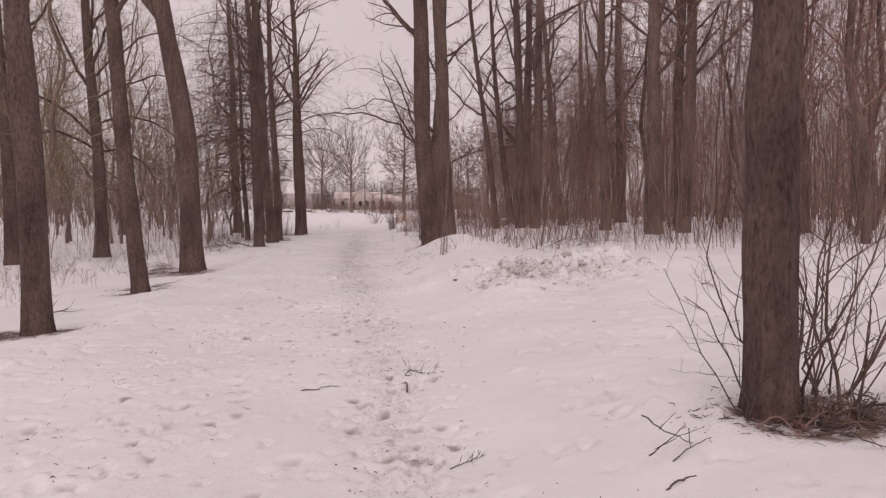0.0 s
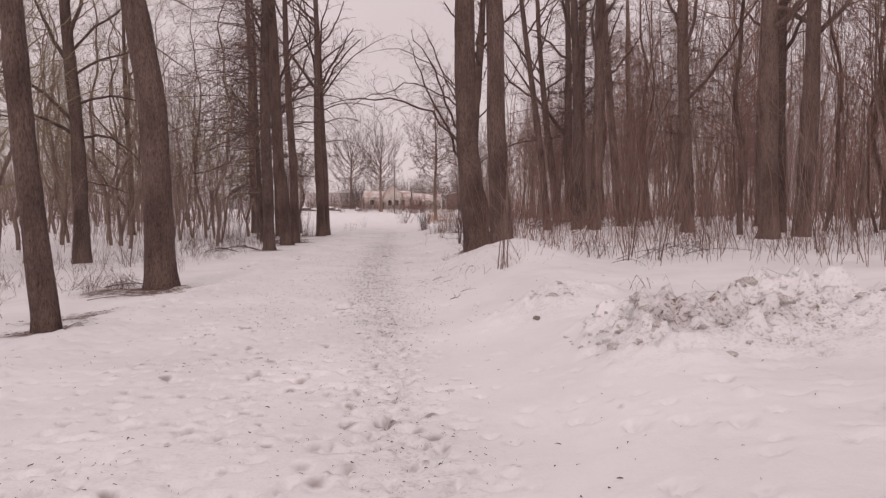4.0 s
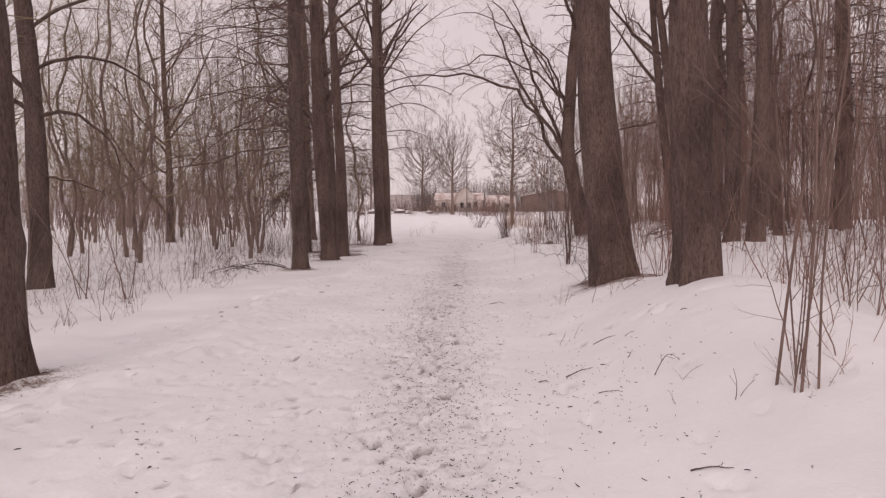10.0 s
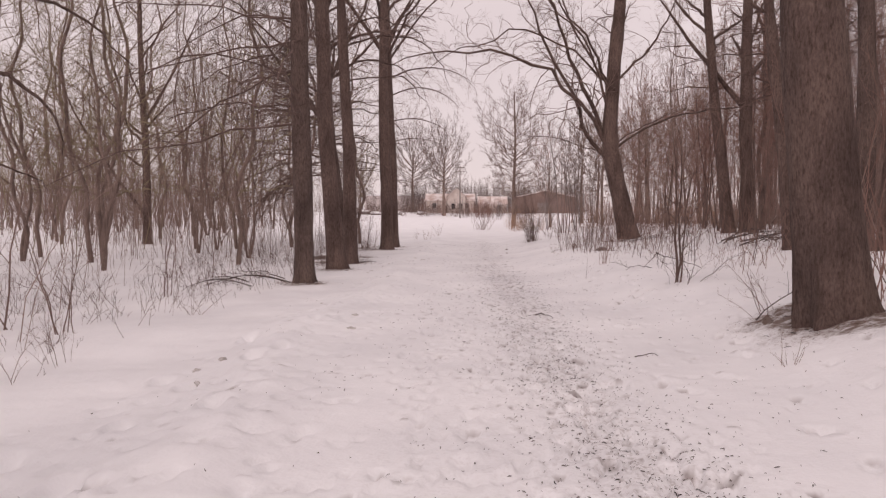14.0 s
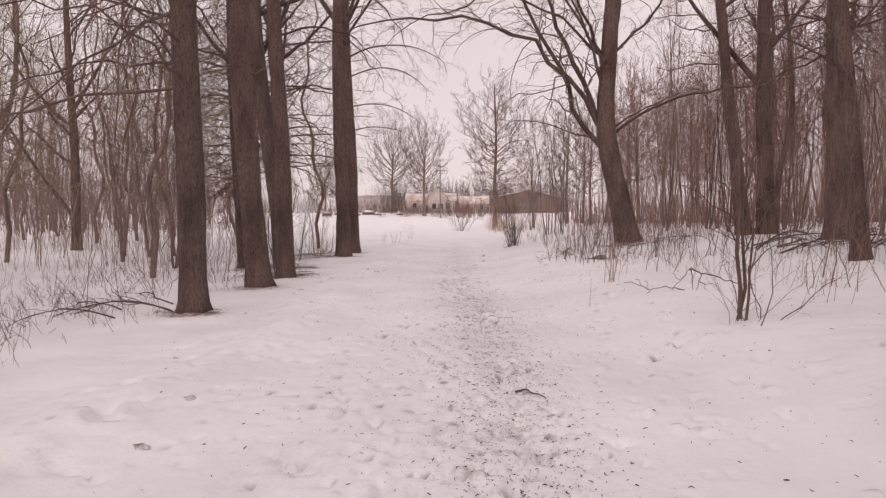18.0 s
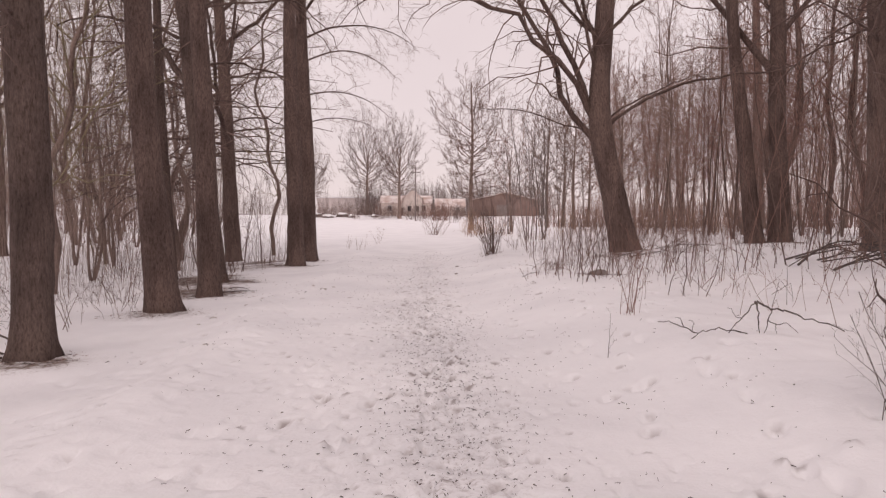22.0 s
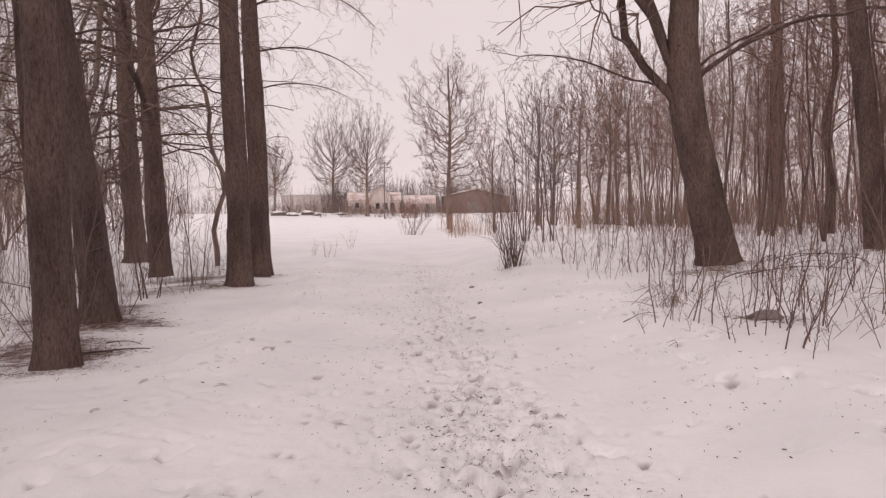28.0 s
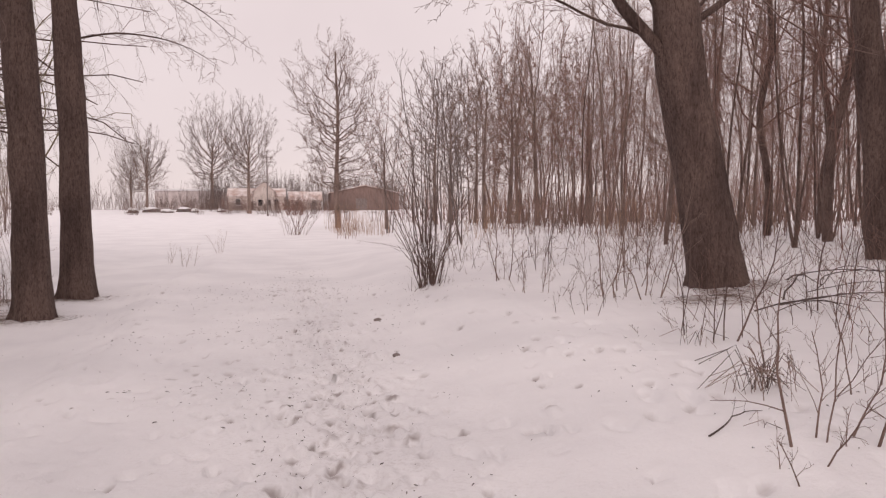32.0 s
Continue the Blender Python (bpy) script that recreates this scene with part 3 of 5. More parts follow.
def dome_tree(x, y, dia, H, seed, label, bole=0.22, wide=0.26, thick=0.02, boughs=46, leader=0.55, twig=None, lift=0.55, ragged=0.18, fan=True, subs=7, wavy=0.01):
    """A free-standing tree whose fine boughs fill one rounded crown."""
    rng = np.random.default_rng(seed)
    top = holder("tree", x, y, sz(x, y) - 0.05, label, "tree", "trees in the open")
    line, r = trunk_line(H * leader, dia, 0.0, (5, 0.0), sway=0.08, seed=seed)
    part("trunk", trunk_mesh(line, r, dia, seed, BARK_PALE, 14), top)
    ls, rs = [], []
    mid, tall = H * (1 + bole) / 2, H * (1 - bole) / 2
    for k in range(boughs):
        u = -0.8 + 1.78 * (k + 0.5) / boughs
        a = k * 2.4 + rng.uniform(-0.4, 0.4)
        q = math.sqrt(1 - u * u) * H * wide * rng.uniform(1.06 - ragged * 1.3, 1.06)
        end = np.array([q * math.cos(a), q * math.sin(a), mid + tall * u * rng.uniform(0.93, 1.03)])
        h = min(max(end[2] - q * (1.4 - lift) - H * 0.14 * (u + 0.8), H * bole * 0.85), H * leader * 0.98)
        if fan:
            h = H * (bole + (leader - bole) * 0.9 * (u + 0.8) / 1.78)
        start = np.array([float(np.interp(h, line[:, 2], line[:, 0])), float(np.interp(h, line[:, 2], line[:, 1])), h])
        f = np.linspace(0, 1, 9)[:, None]
        bow = np.array([end[0] - start[0], end[1] - start[1], -0.25 * q]) * 0.2
        pts = start + (end - start) * f + bow * np.sin(f * 3.14) + rng.normal(size=(9, 3)) * wavy * H * np.sin(f * 3.14)
        ls.append(pts)
        rs.append(dia * rng.uniform(0.06, 0.13) * np.linspace(1, 0.15, 9))
    P1, R1 = np.array(ls), np.array(rs)
    for k in range(len(P1)):
        part("limb", tubes("limb", [(P1[k:k + 1], R1[k:k + 1], 5)], BARK_PALE), top)
    P2, R2 = sprout(rng, P1, R1, subs, (0.2, 1), (18, 45), 0.28, 0.5, 0.15, 0.25, 4, least=thick * 1.4)
    P3, R3 = sprout(rng, P2, R2, 5, (0.15, 1), (20, 48), 0.5, 0.55, 0.15, 0.25, 3 if thick < 0.02 else 2, least=thick)
    P4, R4 = sprout(rng, P3, R3, 2, (0.2, 1), (25, 50), 0.6, 0.7, 0.1, 0.25, 2, least=thick * 0.8)
    part("crown", tubes("crown", [(P2, R2, 3), (P3, R3, 3), (P4, R4, 3)], twig or FAR_TWIG), top)
    return top


ALLEY = "tall bare lime tree with furrowed grey-brown bark in snow"
# near the start
tree(-4.84, 10.67, 0.385, 20, -0.015, seed=2, first=6, label=ALLEY)
tree(-4.9, 15.3, 0.335, 19, -0.13, (2.2, -0.03), seed=3, first=5.5, label="slender bare lime tree bending over the path's edge")
tree(-5.3, 20.8, 0.62, 21, -0.005, (4.3, -0.2), seed=4, first=7.5, limbs=14, label="thick old lime tree with flared roots and dry litter",
     forks=[(6.8, -80, 50, 8, 0.13, 0.5), (7.5, 70, 60, 8, 0.14, 0.3)])
tree(-11.9, 32.2, 0.55, 19, -0.035, seed=5, first=6.8, limbs=14, bark=BARK_DARK, label="bare dark-barked tree with low arching boughs", reach=0.3,
     forks=[(4.4, 97, 16, 3.4, 0.055, -70, 1.0), (3.0, 92, -6, 2.2, 0.03, -35, 1.0), (5.6, 95, 25, 4.6, 0.05, -70, 1.1), (6.6, 95, 35, 5, 0.05, -55, 1.2), (7.4, 70, 45, 6, 0.05, -30, 1.4), (4.4, -70, 30, 5.5, 0.07, -20, 1.2), (5.0, -100, 45, 6, 0.07, -30, 1.2)])
tree(-13.4, 27.8, 0.5, 18, -0.03, seed=6, first=4, limbs=16, label="bare dark tree trunk standing among dry weeds", bark=BARK_DARK)
tree(2.45, 4.45, 0.315, 19, -0.018, seed=7, first=6, label="bare lime trunk with twiggy shoots round its foot")
tree(1.76, 26.3, 0.68, 21, -0.1, (3.5, -0.03), seed=8, first=7, limbs=12, label="thick lime tree leaning off the snowy bank")
tree(1.9, 22.0, 0.46, 20, -0.05, seed=9, first=7, label="straight lime tree standing on the raised snow bank")
# the row on the far side of the path
tree(-5.89, 35.3, 0.48, 20, 0.0, kind="spruce", seed=10, first=3.7, limbs=165, fine=4, reach=0.24, bark=BARK_DARK, twig=TWIG_DARK, side_pull=-1, label="old spruce with drooping bare boughs beside the path", name="spruce")
tree(-5.87, 39.28, 0.5, 21, -0.05, seed=11, first=7, label="thick leaning lime tree in the path-side row")
tree(-5.94, 42.1, 0.43, 20, -0.03, seed=12, first=7, label=ALLEY, droop=0.8,
     forks=[(6.9, 80, 30, 4.4, 0.035, -78, 1.2), (5.8, 100, 22, 3.6, 0.028, -74, 1.1)])
tree(-6.75, 45.5, 0.52, 20, -0.09, seed=13, first=4.5, label="leaning dark lime tree in the path-side row", bark=BARK_DARK, droop=0.9, shoots=12,
     forks=[(5.2, 95, 26, 3.6, 0.03, -78, 1.0), (6.6, 85, 34, 4.6, 0.04, -76, 1.2), (7.6, 100, 40, 5.0, 0.04, -70, 1.3), (6.0, -85, 20, 4.4, 0.045, -50, 1.4), (4.4, 110, 10, 2.6, 0.022, -60, 1.0)])
tree(-9.1, 55.9, 0.6, 20, -0.05, seed=14, first=4.5, limbs=18, label="bare lime tree behind the path-side row", reach=0.3, droop=0.7, shoots=13,
     forks=[(4.6, -95, 12, 5.0, 0.06, -35, 1.2), (6.2, -80, 25, 6.0, 0.07, -50, 1.3), (7.4, -110, 30, 6.0, 0.06, -45, 1.3), (5.4, 95, 15, 3.6, 0.04, -60, 1.2), (7.0, 80, 28, 4.2, 0.045, -60, 1.2)])
tree(-12.1, 62.5, 0.8, 22, -0.02, kind="spruce", seed=15, first=3, limbs=90, fine=4, reach=0.3, bark=BARK_RED, twig=TWIG_DARK, label="large spruce with reddish trunk and drooping boughs", name="spruce", twig_top=16)
tree(-8.6, 47.5, 0.3, 17, -0.03, kind="spruce", seed=36, first=2.5, limbs=80, fine=4, reach=0.16, bark=BARK_DARK, twig=TWIG_DARK, label="slim spruce with hanging dead boughs behind the row", name="spruce")
tree(-5.75, 50.9, 0.56, 20, -0.012, seed=16, first=8.5, label="straight lime tree standing close to a twin")
tree(-5.85, 53.9, 0.58, 20, 0.0, (5, -0.045), seed=17, first=8.2, limbs=16, reach=0.34, label="straight lime tree with long boughs over the path", droop=0.8, shoots=14,
     forks=[(8.8, 95, 55, 6, 0.06, -0.8), (9.0, -85, 55, 7, 0.12, 0.0), (7.2, 95, 30, 3.8, 0.035, -1.7), (8.0, 80, 35, 4.5, 0.045, -1.4), (6.0, 100, 20, 3.5, 0.03, -1.2), (5.0, 85, 25, 3, 0.025, -1.2)])
# the other side
tree(4.09, 47.6, 0.73, 17, -0.21, (3.6, 0.06), seed=18, first=8.5, limbs=9, reach=0.3, label="big spreading maple leaning towards the path with low forks", twig_top=16, droop=0.6, shoots=20, sway=0.05, crook=0.8, stretch=0.27,
     forks=[(2.75, -88, 50, 9.0, 0.095, 68, 0.8), (3.2, -92, 60, 11, 0.085, -48, 1.5), (3.0, -97, 54, 4.2, 0.026, 2, 0.4), (3.35, -70, 63, 9, 0.095, 66, 1.0), (3.9, -100, 72, 8, 0.06, 84, 1.0), (3.3, 84, 50, 7.5, 0.055, -4, 0.7),
            (3.5, 60, 44, 6.5, 0.032, -12, 0.9), (5.9, 82, 46, 6, 0.055, 66, 0.8), (5.6, -60, 66, 7, 0.06, 62, 1.0), (5.6, -88, 60, 8.5, 0.045, -30, 2.0), (5.9, -84, 46, 9, 0.05, -55, 1.2), (6.6, 20, 66, 7, 0.1, 74, 1.0)])
tree(8.56, 49.4, 0.5, 18, -0.14, (5, -0.08), seed=19, first=6, label="slender tree leaning beside a stouter one")
tree(9.3, 49.3, 0.6, 19, -0.02, seed=20, first=6, label="dark upright tree with a crossing bough",
     forks=[(5.0, -75, 52, 7, 0.12, 0.3), (6.2, 80, 45, 6, 0.09, 0.2)])
tree(8.5, 43.0, 0.6, 21, 0.0, kind="spruce", seed=21, first=4.5, limbs=90, fine=4, reach=0.16, bark=BARK_RED, twig=TWIG_DARK, label="tall upright conifer with reddish hanging twigs", name="spruce")
tree(21.5, 78.0, 0.9, 24, -0.03, kind="spruce", seed=22, first=10, limbs=40, reach=0.16, bark=BARK_RED, twig=TWIG_RED, label="tall pine with a pinkish bare trunk", name="pine", twig_top=20)
tree(5.6, 36.5, 0.32, 18, -0.12, seed=23, first=5, label="thin leaning tree at the edge of the wood")
tree(6.5, 35.0, 0.42, 20, -0.02, seed=24, first=6, label="upright tree at the edge of the wood", bark=BARK_DARK)
tree(7.3, 35.4, 0.5, 20, 0.02, seed=25, first=6, label="upright tree in a close pair at the wood's edge", bark=BARK_RED)
tree(9.8, 40.0, 0.42, 19, -0.1, seed=26, first=6, label="leaning tree inside the wood", bark=BARK_RED)
tree(15.8, 48.5, 0.78, 22, -0.02, kind="spruce", seed=27, first=5, limbs=80, fine=4, reach=0.18, bark=BARK_RED, twig=TWIG_DARK, label="large conifer inside the wood with hanging boughs", name="spruce")
tree(15.5, 38.0, 0.5, 20, 0.0, seed=28, first=6, label="upright tree inside the wood", bark=BARK_RED)
tree(12.3, 30.0, 0.42, 20, 0.01, seed=29, first=6, label="upright tree inside the wood", bark=BARK_DARK)
tree(16.0, 27.0, 0.5, 20, -0.05, seed=30, first=6, label="leaning tree inside the wood", bark=BARK_RED)
tree(-20.8, 60.5, 0.5, 20, -0.02, seed=32, first=4, limbs=18, label="bare tree far back in the wood with a low fork", forks=[(1.6, -85, 50, 11, 0.11, 0.35), (7, 70, 60, 8, 0.1, 0.2)])
for k, (x, y, d, ln) in enumerate(((9.1, 24.2, 0.5, -0.01), (10.5, 25.2, 0.46, 0.02), (11.6, 20.6, 0.26, -0.04), (9.3, 30.4, 0.42, -0.02))):
    tree(x, y, d, 20, ln, seed=50 + k, first=4.5, limbs=14, label="upright red-brown tree standing in the thicket", bark=BARK_RED, twig=TWIG_RED, sides=20, group="trees of the wood")
# beyond the row, in the open
DOME = dome_tree(-9.6, 221, 0.95, 29, 33, "large round-crowned bare tree beyond the field", thick=0.017, boughs=52, subs=10)
for x, y, size, turn in ((-20.6, 252, 1.12, 95), (-33.5, 226, 0.74, 200), (-37.6, 229, 0.64, 310)):
    copy_thing(DOME, pose(x, y, sz(x, y) - 0.05, 0, 0, turn)).scale = (size, size, size)
dome_tree(2.88, 103.5, 0.5, 17.4, 31, "free-standing bare tree with fine upswept branches", bole=0.16, wide=0.3, thick=0.009, boughs=58, leader=0.88, lift=0.95, ragged=0.42, twig=TWIG, fan=False, wavy=0.02, subs=9)


ROUND = [dome_tree(8.0, 86, 0.28, 11.5, 41, "round-crowned young tree at the wood's far edge", 0.2, 0.24, 0.011, 26, 0.7, TWIG),
         dome_tree(15, 90, 0.32, 13, 42, "round-crowned young tree at the wood's far edge", 0.22, 0.22, 0.011, 26, 0.6, TWIG_RED)]
for k, (x, y, size) in enumerate(((7.2, 71, 0.8), (11.5, 76, 0.95), (10.5, 93, 1.05), (12.4, 84, 1.08), (17.2, 82, 1.0), (19.6, 88, 1.04), (22.2, 80, 1.0), (6.4, 98, 0.9), (13.6, 97, 1.1), (25, 86, 1.1))):
    copy_thing(ROUND[k % 2], pose(x, y, sz(x, y) - 0.05, 0, 0, 61 * k)).scale = (size, size, size)


def crooked_line(rng, H, dia, lean, az, bend, N=24):
    """A woodland stem that wanders on its way up."""
    z = np.linspace(-0.1, H, N)
    ph, fr = rng.random(4) * 6.28, rng.uniform(0.35, 0.9, 4)
    k = z * (1 - 0.35 * z / H)
    x = lean * math.cos(az) * k + bend * (np.sin(z * fr[0] + ph[0]) - math.sin(ph[0]) + 0.4 * np.sin(z * fr[1] * 2.3 + ph[1]))
    y = lean * math.sin(az) * k + bend * (np.sin(z * fr[2] + ph[2]) - math.sin(ph[2]) + 0.4 * np.sin(z * fr[3] * 2.3 + ph[3]))
    return np.stack([x - x[0], y - y[0], z], -1), dia / 2 * np.maximum(1 - 0.8 * z / H, 0.05)


def wood_tree(seed, H, dia, twig, bark, count=1, swept=False, least=0.006, bend=0.2, low=0.16):
    """A slim woodland tree, built once at the origin and copied."""
    rng = np.random.default_rng(seed)
    top = holder("woodland_tree", 0, 0, 0, "slim bare woodland tree standing in snow", "tree", "trees of the wood")
    lines, rads = [], []
    for k in range(count):
        line, r = crooked_line(rng, H * (1 - 0.12 * k), dia * (1 - 0.18 * k), 0.05 if count == 1 else 0.13, k * 2.4 + rng.random(), bend)
        part("trunk", tubes("trunk", [(line[None], r[None], 9)], bark), top)
        lines.append(line)
        rads.append(r)
    T, R = np.array(lines), np.array(rads)
    ang, up, wob = ((18, 38), 0.35, 0.3) if swept else ((34, 74), 0.42, 0.6)
    P1, R1 = sprout(rng, T, R, 42 // count, (low, 0.97), ang, 0.27, 0.34, up, wob, 7, least=least * 1.5)
    P2, R2 = sprout(rng, P1, R1, 6, (0.15, 1), (25, 65), 0.44, 0.5, 0.12, 0.55, 4, least=least)
    P3, R3 = sprout(rng, P2, R2, 4, (0.2, 1), (25, 65), 0.52, 0.6, 0.0, 0.55, 3, least=least * 0.75)
    part("crown", tubes("crown", [(P1, R1, 3), (P2, R2, 3), (P3, R3, 3)], twig), top)
    return top


def in_wood(x, y):
    """Where the wood stands: both sides of the path, with the field left open."""
    if y > 58:
        left = x < -10 - 0.26 * (y - 58)
    else:
        left = x < -9.5
    right = x > max(8.0, 1.5 + 0.2 * (y - 38)) if y > 44 else x > 8.5
    return left, right


STOCK = [wood_tree(101, 16, 0.2, TWIG, BARK_PALE, 2, bend=0.3), wood_tree(102, 17, 0.2, OLIVE_TWIG, BARK_PALE, bend=0.32), wood_tree(103, 14, 0.15, TWIG_RED, BARK_RED, 1, True),
         wood_tree(104, 18, 0.24, TWIG_RED, BARK_RED), wood_tree(105, 13, 0.11, TWIG, BARK_PALE, 3, bend=0.2), wood_tree(106, 11, 0.09, TWIG_RED, BARK_RED, 2, True, bend=0.1),
         wood_tree(107, 12, 0.11, PALE_TWIG, BARK_PALE, 2, True, 0.006, 0.1), wood_tree(108, 10.5, 0.085, TWIG_RED, BARK_PALE, 3, True, 0.006, 0.1)]
rng = np.random.default_rng(77)
spots = []
for want, box in ((30, (-40, -13, 20, 66)), (44, (-60, -20, 66, 110)), (20, (10, 30, 17, 34)), (34, (12, 40, 40, 62)), (64, (5, 46, 66, 112))):
    got = 0
    while got < want:
        x, y = rng.uniform(box[0], box[1]), rng.uniform(box[2], box[3])
        left, right = in_wood(x, y)
        if not (left or right) or abs(x) > 12 + 0.5 * y or any((x - a) ** 2 + (y - b) ** 2 < 1.6 for a, b in spots):
            continue
        spots.append((x, y))
        got += 1
for k, (x, y) in enumerate(spots):
    m = pose(x, y, sz(x, y) - 0.05, 0, 0, rng.uniform(0, 360))
    pick = STOCK[rng.choice([6, 7, 5])] if y > 36 and x > 0 else STOCK[rng.choice([2, 3, 2, 5, 4])] if x > 0 else STOCK[rng.choice([0, 1, 4, 1, 4])]
    size = rng.uniform(0.8, 1.15) * (1 + 0.4 * float(smooth(9, 22, x) * smooth(34, 40, y)))
    o = copy_thing(pick, m)
    o.scale = (size, size, size)
for k, (x, y) in enumerate(((-15.5, 45), (-17, 36), (12.6, 44), (18.5, 34), (-14.6, 52), (-19, 30), (13.5, 86), (17.5, 95))):
    STOCK[k].matrix_basis = pose(x, y, sz(x, y) - 0.05, 0, 0, 40 * k)
for k, (x, y) in enumerate(((-9.6, 51.0), (-11.2, 48.4), (-8.2, 59.0), (-11.6, 57.4), (-13.2, 54.6), (-10.4, 44.6), (10.9, 52.4), (12.8, 55.8), (7.6, 55.4), (9.8, 56.5), (11.4, 60), (13.8, 52.2), (14.6, 58.5), (8.9, 60.5), (16.2, 61.5))):
    copy_thing(STOCK[(5, 7, 6)[k % 3] if x > 0 else (0, 4, 1)[k % 3]], pose(x, y, sz(x, y) - 0.05, 0, 0, 73 * k)).scale = (0.9, 0.9, 0.9)


for k, (x, y) in enumerate(((9.2, 52.6), (13.4, 48.2), (15.0, 54.0), (10.2, 58.2))):
    copy_thing(STOCK[5], pose(x, y, sz(x, y) - 0.05, 0, 0, 97 * k)).scale = (1.0, 1.0, 1.0)


for k, (x, y) in enumerate(((14, 20.5), (19.4, 28), (15.4, 26), (12.6, 18.4), (23, 33))):
    copy_thing(STOCK[(2, 3)[k % 2]], pose(x, y, sz(x, y) - 0.05, 0, 0, 59 * k)).scale = (1.1, 1.1, 1.1)


for k, (x, y) in enumerate(((-10.8, 24.2), (-15.2, 25.5), (-13.6, 41.2))):
    copy_thing(STOCK[(1, 0)[k % 2]], pose(x, y, sz(x, y) - 0.05, 0, 0, 47 * k)).scale = (0.85, 0.85, 0.85)


for k, (x, y) in enumerate(((12.2, 55.2), (14.0, 60.2), (16.4, 57.0), (18.0, 62.5))):
    copy_thing(STOCK[3], pose(x, y, sz(x, y) - 0.05, 0, 0, 83 * k)).scale = (1.15, 1.15, 1.15)


# ---- undergrowth ----
def stems(rng, pts, height, rad, lean=0.12, N=5, crook=0.1):
    """Upright stems from the ground at the given places."""
    B = len(pts)
    h = height[0] + (height[1] - height[0]) * rng.random(B) ** 1.4
    d = np.stack([rng.normal(0, lean, B), rng.normal(0, lean, B), np.ones(B)], -1)
    curl = rng.normal(0, lean * 0.9, (B, 3))
    P = [np.array(pts)]
    for k in range(1, N):
        dj = unit(d + curl * (k / N) * 1.6 + rng.normal(0, crook, (B, 3)))
        P.append(P[-1] + dj * (h / (N - 1))[:, None])
    P = np.stack(P, 1)
    r0 = (rad[0] + (rad[1] - rad[0]) * rng.random(B)) * (0.5 + 0.5 * h / height[1])
    return P, r0[:, None] * np.linspace(1, 0.35, N)[None]


def scatter(rng, n, area, ok=lambda x, y: True):
    out = []
    while len(out) < n:
        x, y = rng.uniform(area[0], area[1]), rng.uniform(area[2], area[3])
        if ok(x, y):
            out.append((x, y, sz(x, y) - 0.03))
    return out


def thicket(name, n, area, height, rad, mat, label, seed, twigs=5, lean=0.1, ok=lambda x, y: True, tw_len=0.35, category="undergrowth"):
    r_ = np.random.default_rng(seed)
    P, R = stems(r_, scatter(r_, n, area, ok), height, rad, lean)
    g = [(P, R, 3)]
    if twigs:
        g.append((*sprout(r_, P, R, twigs, (0.3, 1), (20, 50), tw_len, 0.6, 0.4, 0.3, 3 if rad[0] < 0.01 else 2, least=max(0.0026, rad[0] * 0.4)), 3))
    return tagged(new(name, tubes(name, g, mat)), label, category, kind="stuff")


def patchy(scale, cut, seed):
    return lambda x, y: float(fbm(np.array(x * scale), np.array(y * scale), seed)) > cut


right_edge = lambda x, y: x > 3.6 + max(0, 20 - y) * 0.55 - 0.02 * (y - 20) and patchy(0.3, 0.42, 5)(x, y)
thicket("thicket", 380, (3.4, 17, 12, 48), (0.8, 6.0), (0.005, 0.012), TWIG_RED, "dense red-brown saplings rising from the snow", 201, 11, 0.13, right_edge)
thicket("thicket", 300, (3.4, 17, 12, 48), (0.6, 3.5), (0.005, 0.011), STRAW, "pale dry saplings and stalks rising from the snow", 218, 7, 0.2, lambda x, y: right_edge(x, y) and patchy(0.55, 0.5, 67)(x, y))
thicket("thicket", 170, (3.6, 17, 14, 48), (1.2, 6.5), (0.007, 0.018), TWIG_DARK, "dark bare saplings rising from the snow", 219, 9, 0.12, right_edge)
thicket("thicket", 420, (13, 44, 14, 62), (1.2, 7.0), (0.009, 0.02), TWIG_RED, "dense red-brown saplings deep in the wood", 202, 11, 0.14)
thicket("thicket", 300, (13, 44, 14, 62), (1.0, 5), (0.01, 0.018), STRAW, "pale dry saplings deep in the wood", 220, 8, 0.16)
thicket("thicket", 850, (5, 48, 60, 114), (1.0, 3.8), (0.012, 0.024), TWIG_RED, "red-brown scrub at the field's edge", 203, 8, 0.12, lambda x, y: in_wood(x, y)[1])
thicket("thicket", 1050, (-60, -17, 58, 112), (0.8, 5.0), (0.014, 0.028), TWIG, "dense brown scrub between the trees", 204, 9, 0.15, lambda x, y: in_wood(x, y)[0])
thicket("thicket", 230, (-24, -12, 47, 64), (1.2, 5.5), (0.008, 0.016), STRAW, "stand of pale brown saplings behind the row", 210, 8, 0.09, patchy(0.25, 0.5, 33))
thicket("tall_saplings", 90, (9, 48, 56, 104), (4, 10), (0.016, 0.036), TWIG_RED, "tall thin red-brown saplings filling the wood", 211, 10, 0.07, lambda x, y: in_wood(x, y)[1] and x > 2 + 0.22 * (y - 38), tw_len=0.26)
thicket("tall_saplings", 120, (9, 38, 18, 58), (4, 10), (0.012, 0.026), TWIG_RED, "tall thin red-brown saplings filling the wood", 212, 11, 0.08, tw_len=0.28)
thicket("deep_wood", 430, (-95, -24, 66, 125), (3, 12), (0.03, 0.06), TWIG, "grey-brown bare wood deep behind the path-side row", 221, 11, 0.12, lambda x, y: in_wood(x, y)[0] and x < -24 - 0.3 * (y - 66), tw_len=0.34)
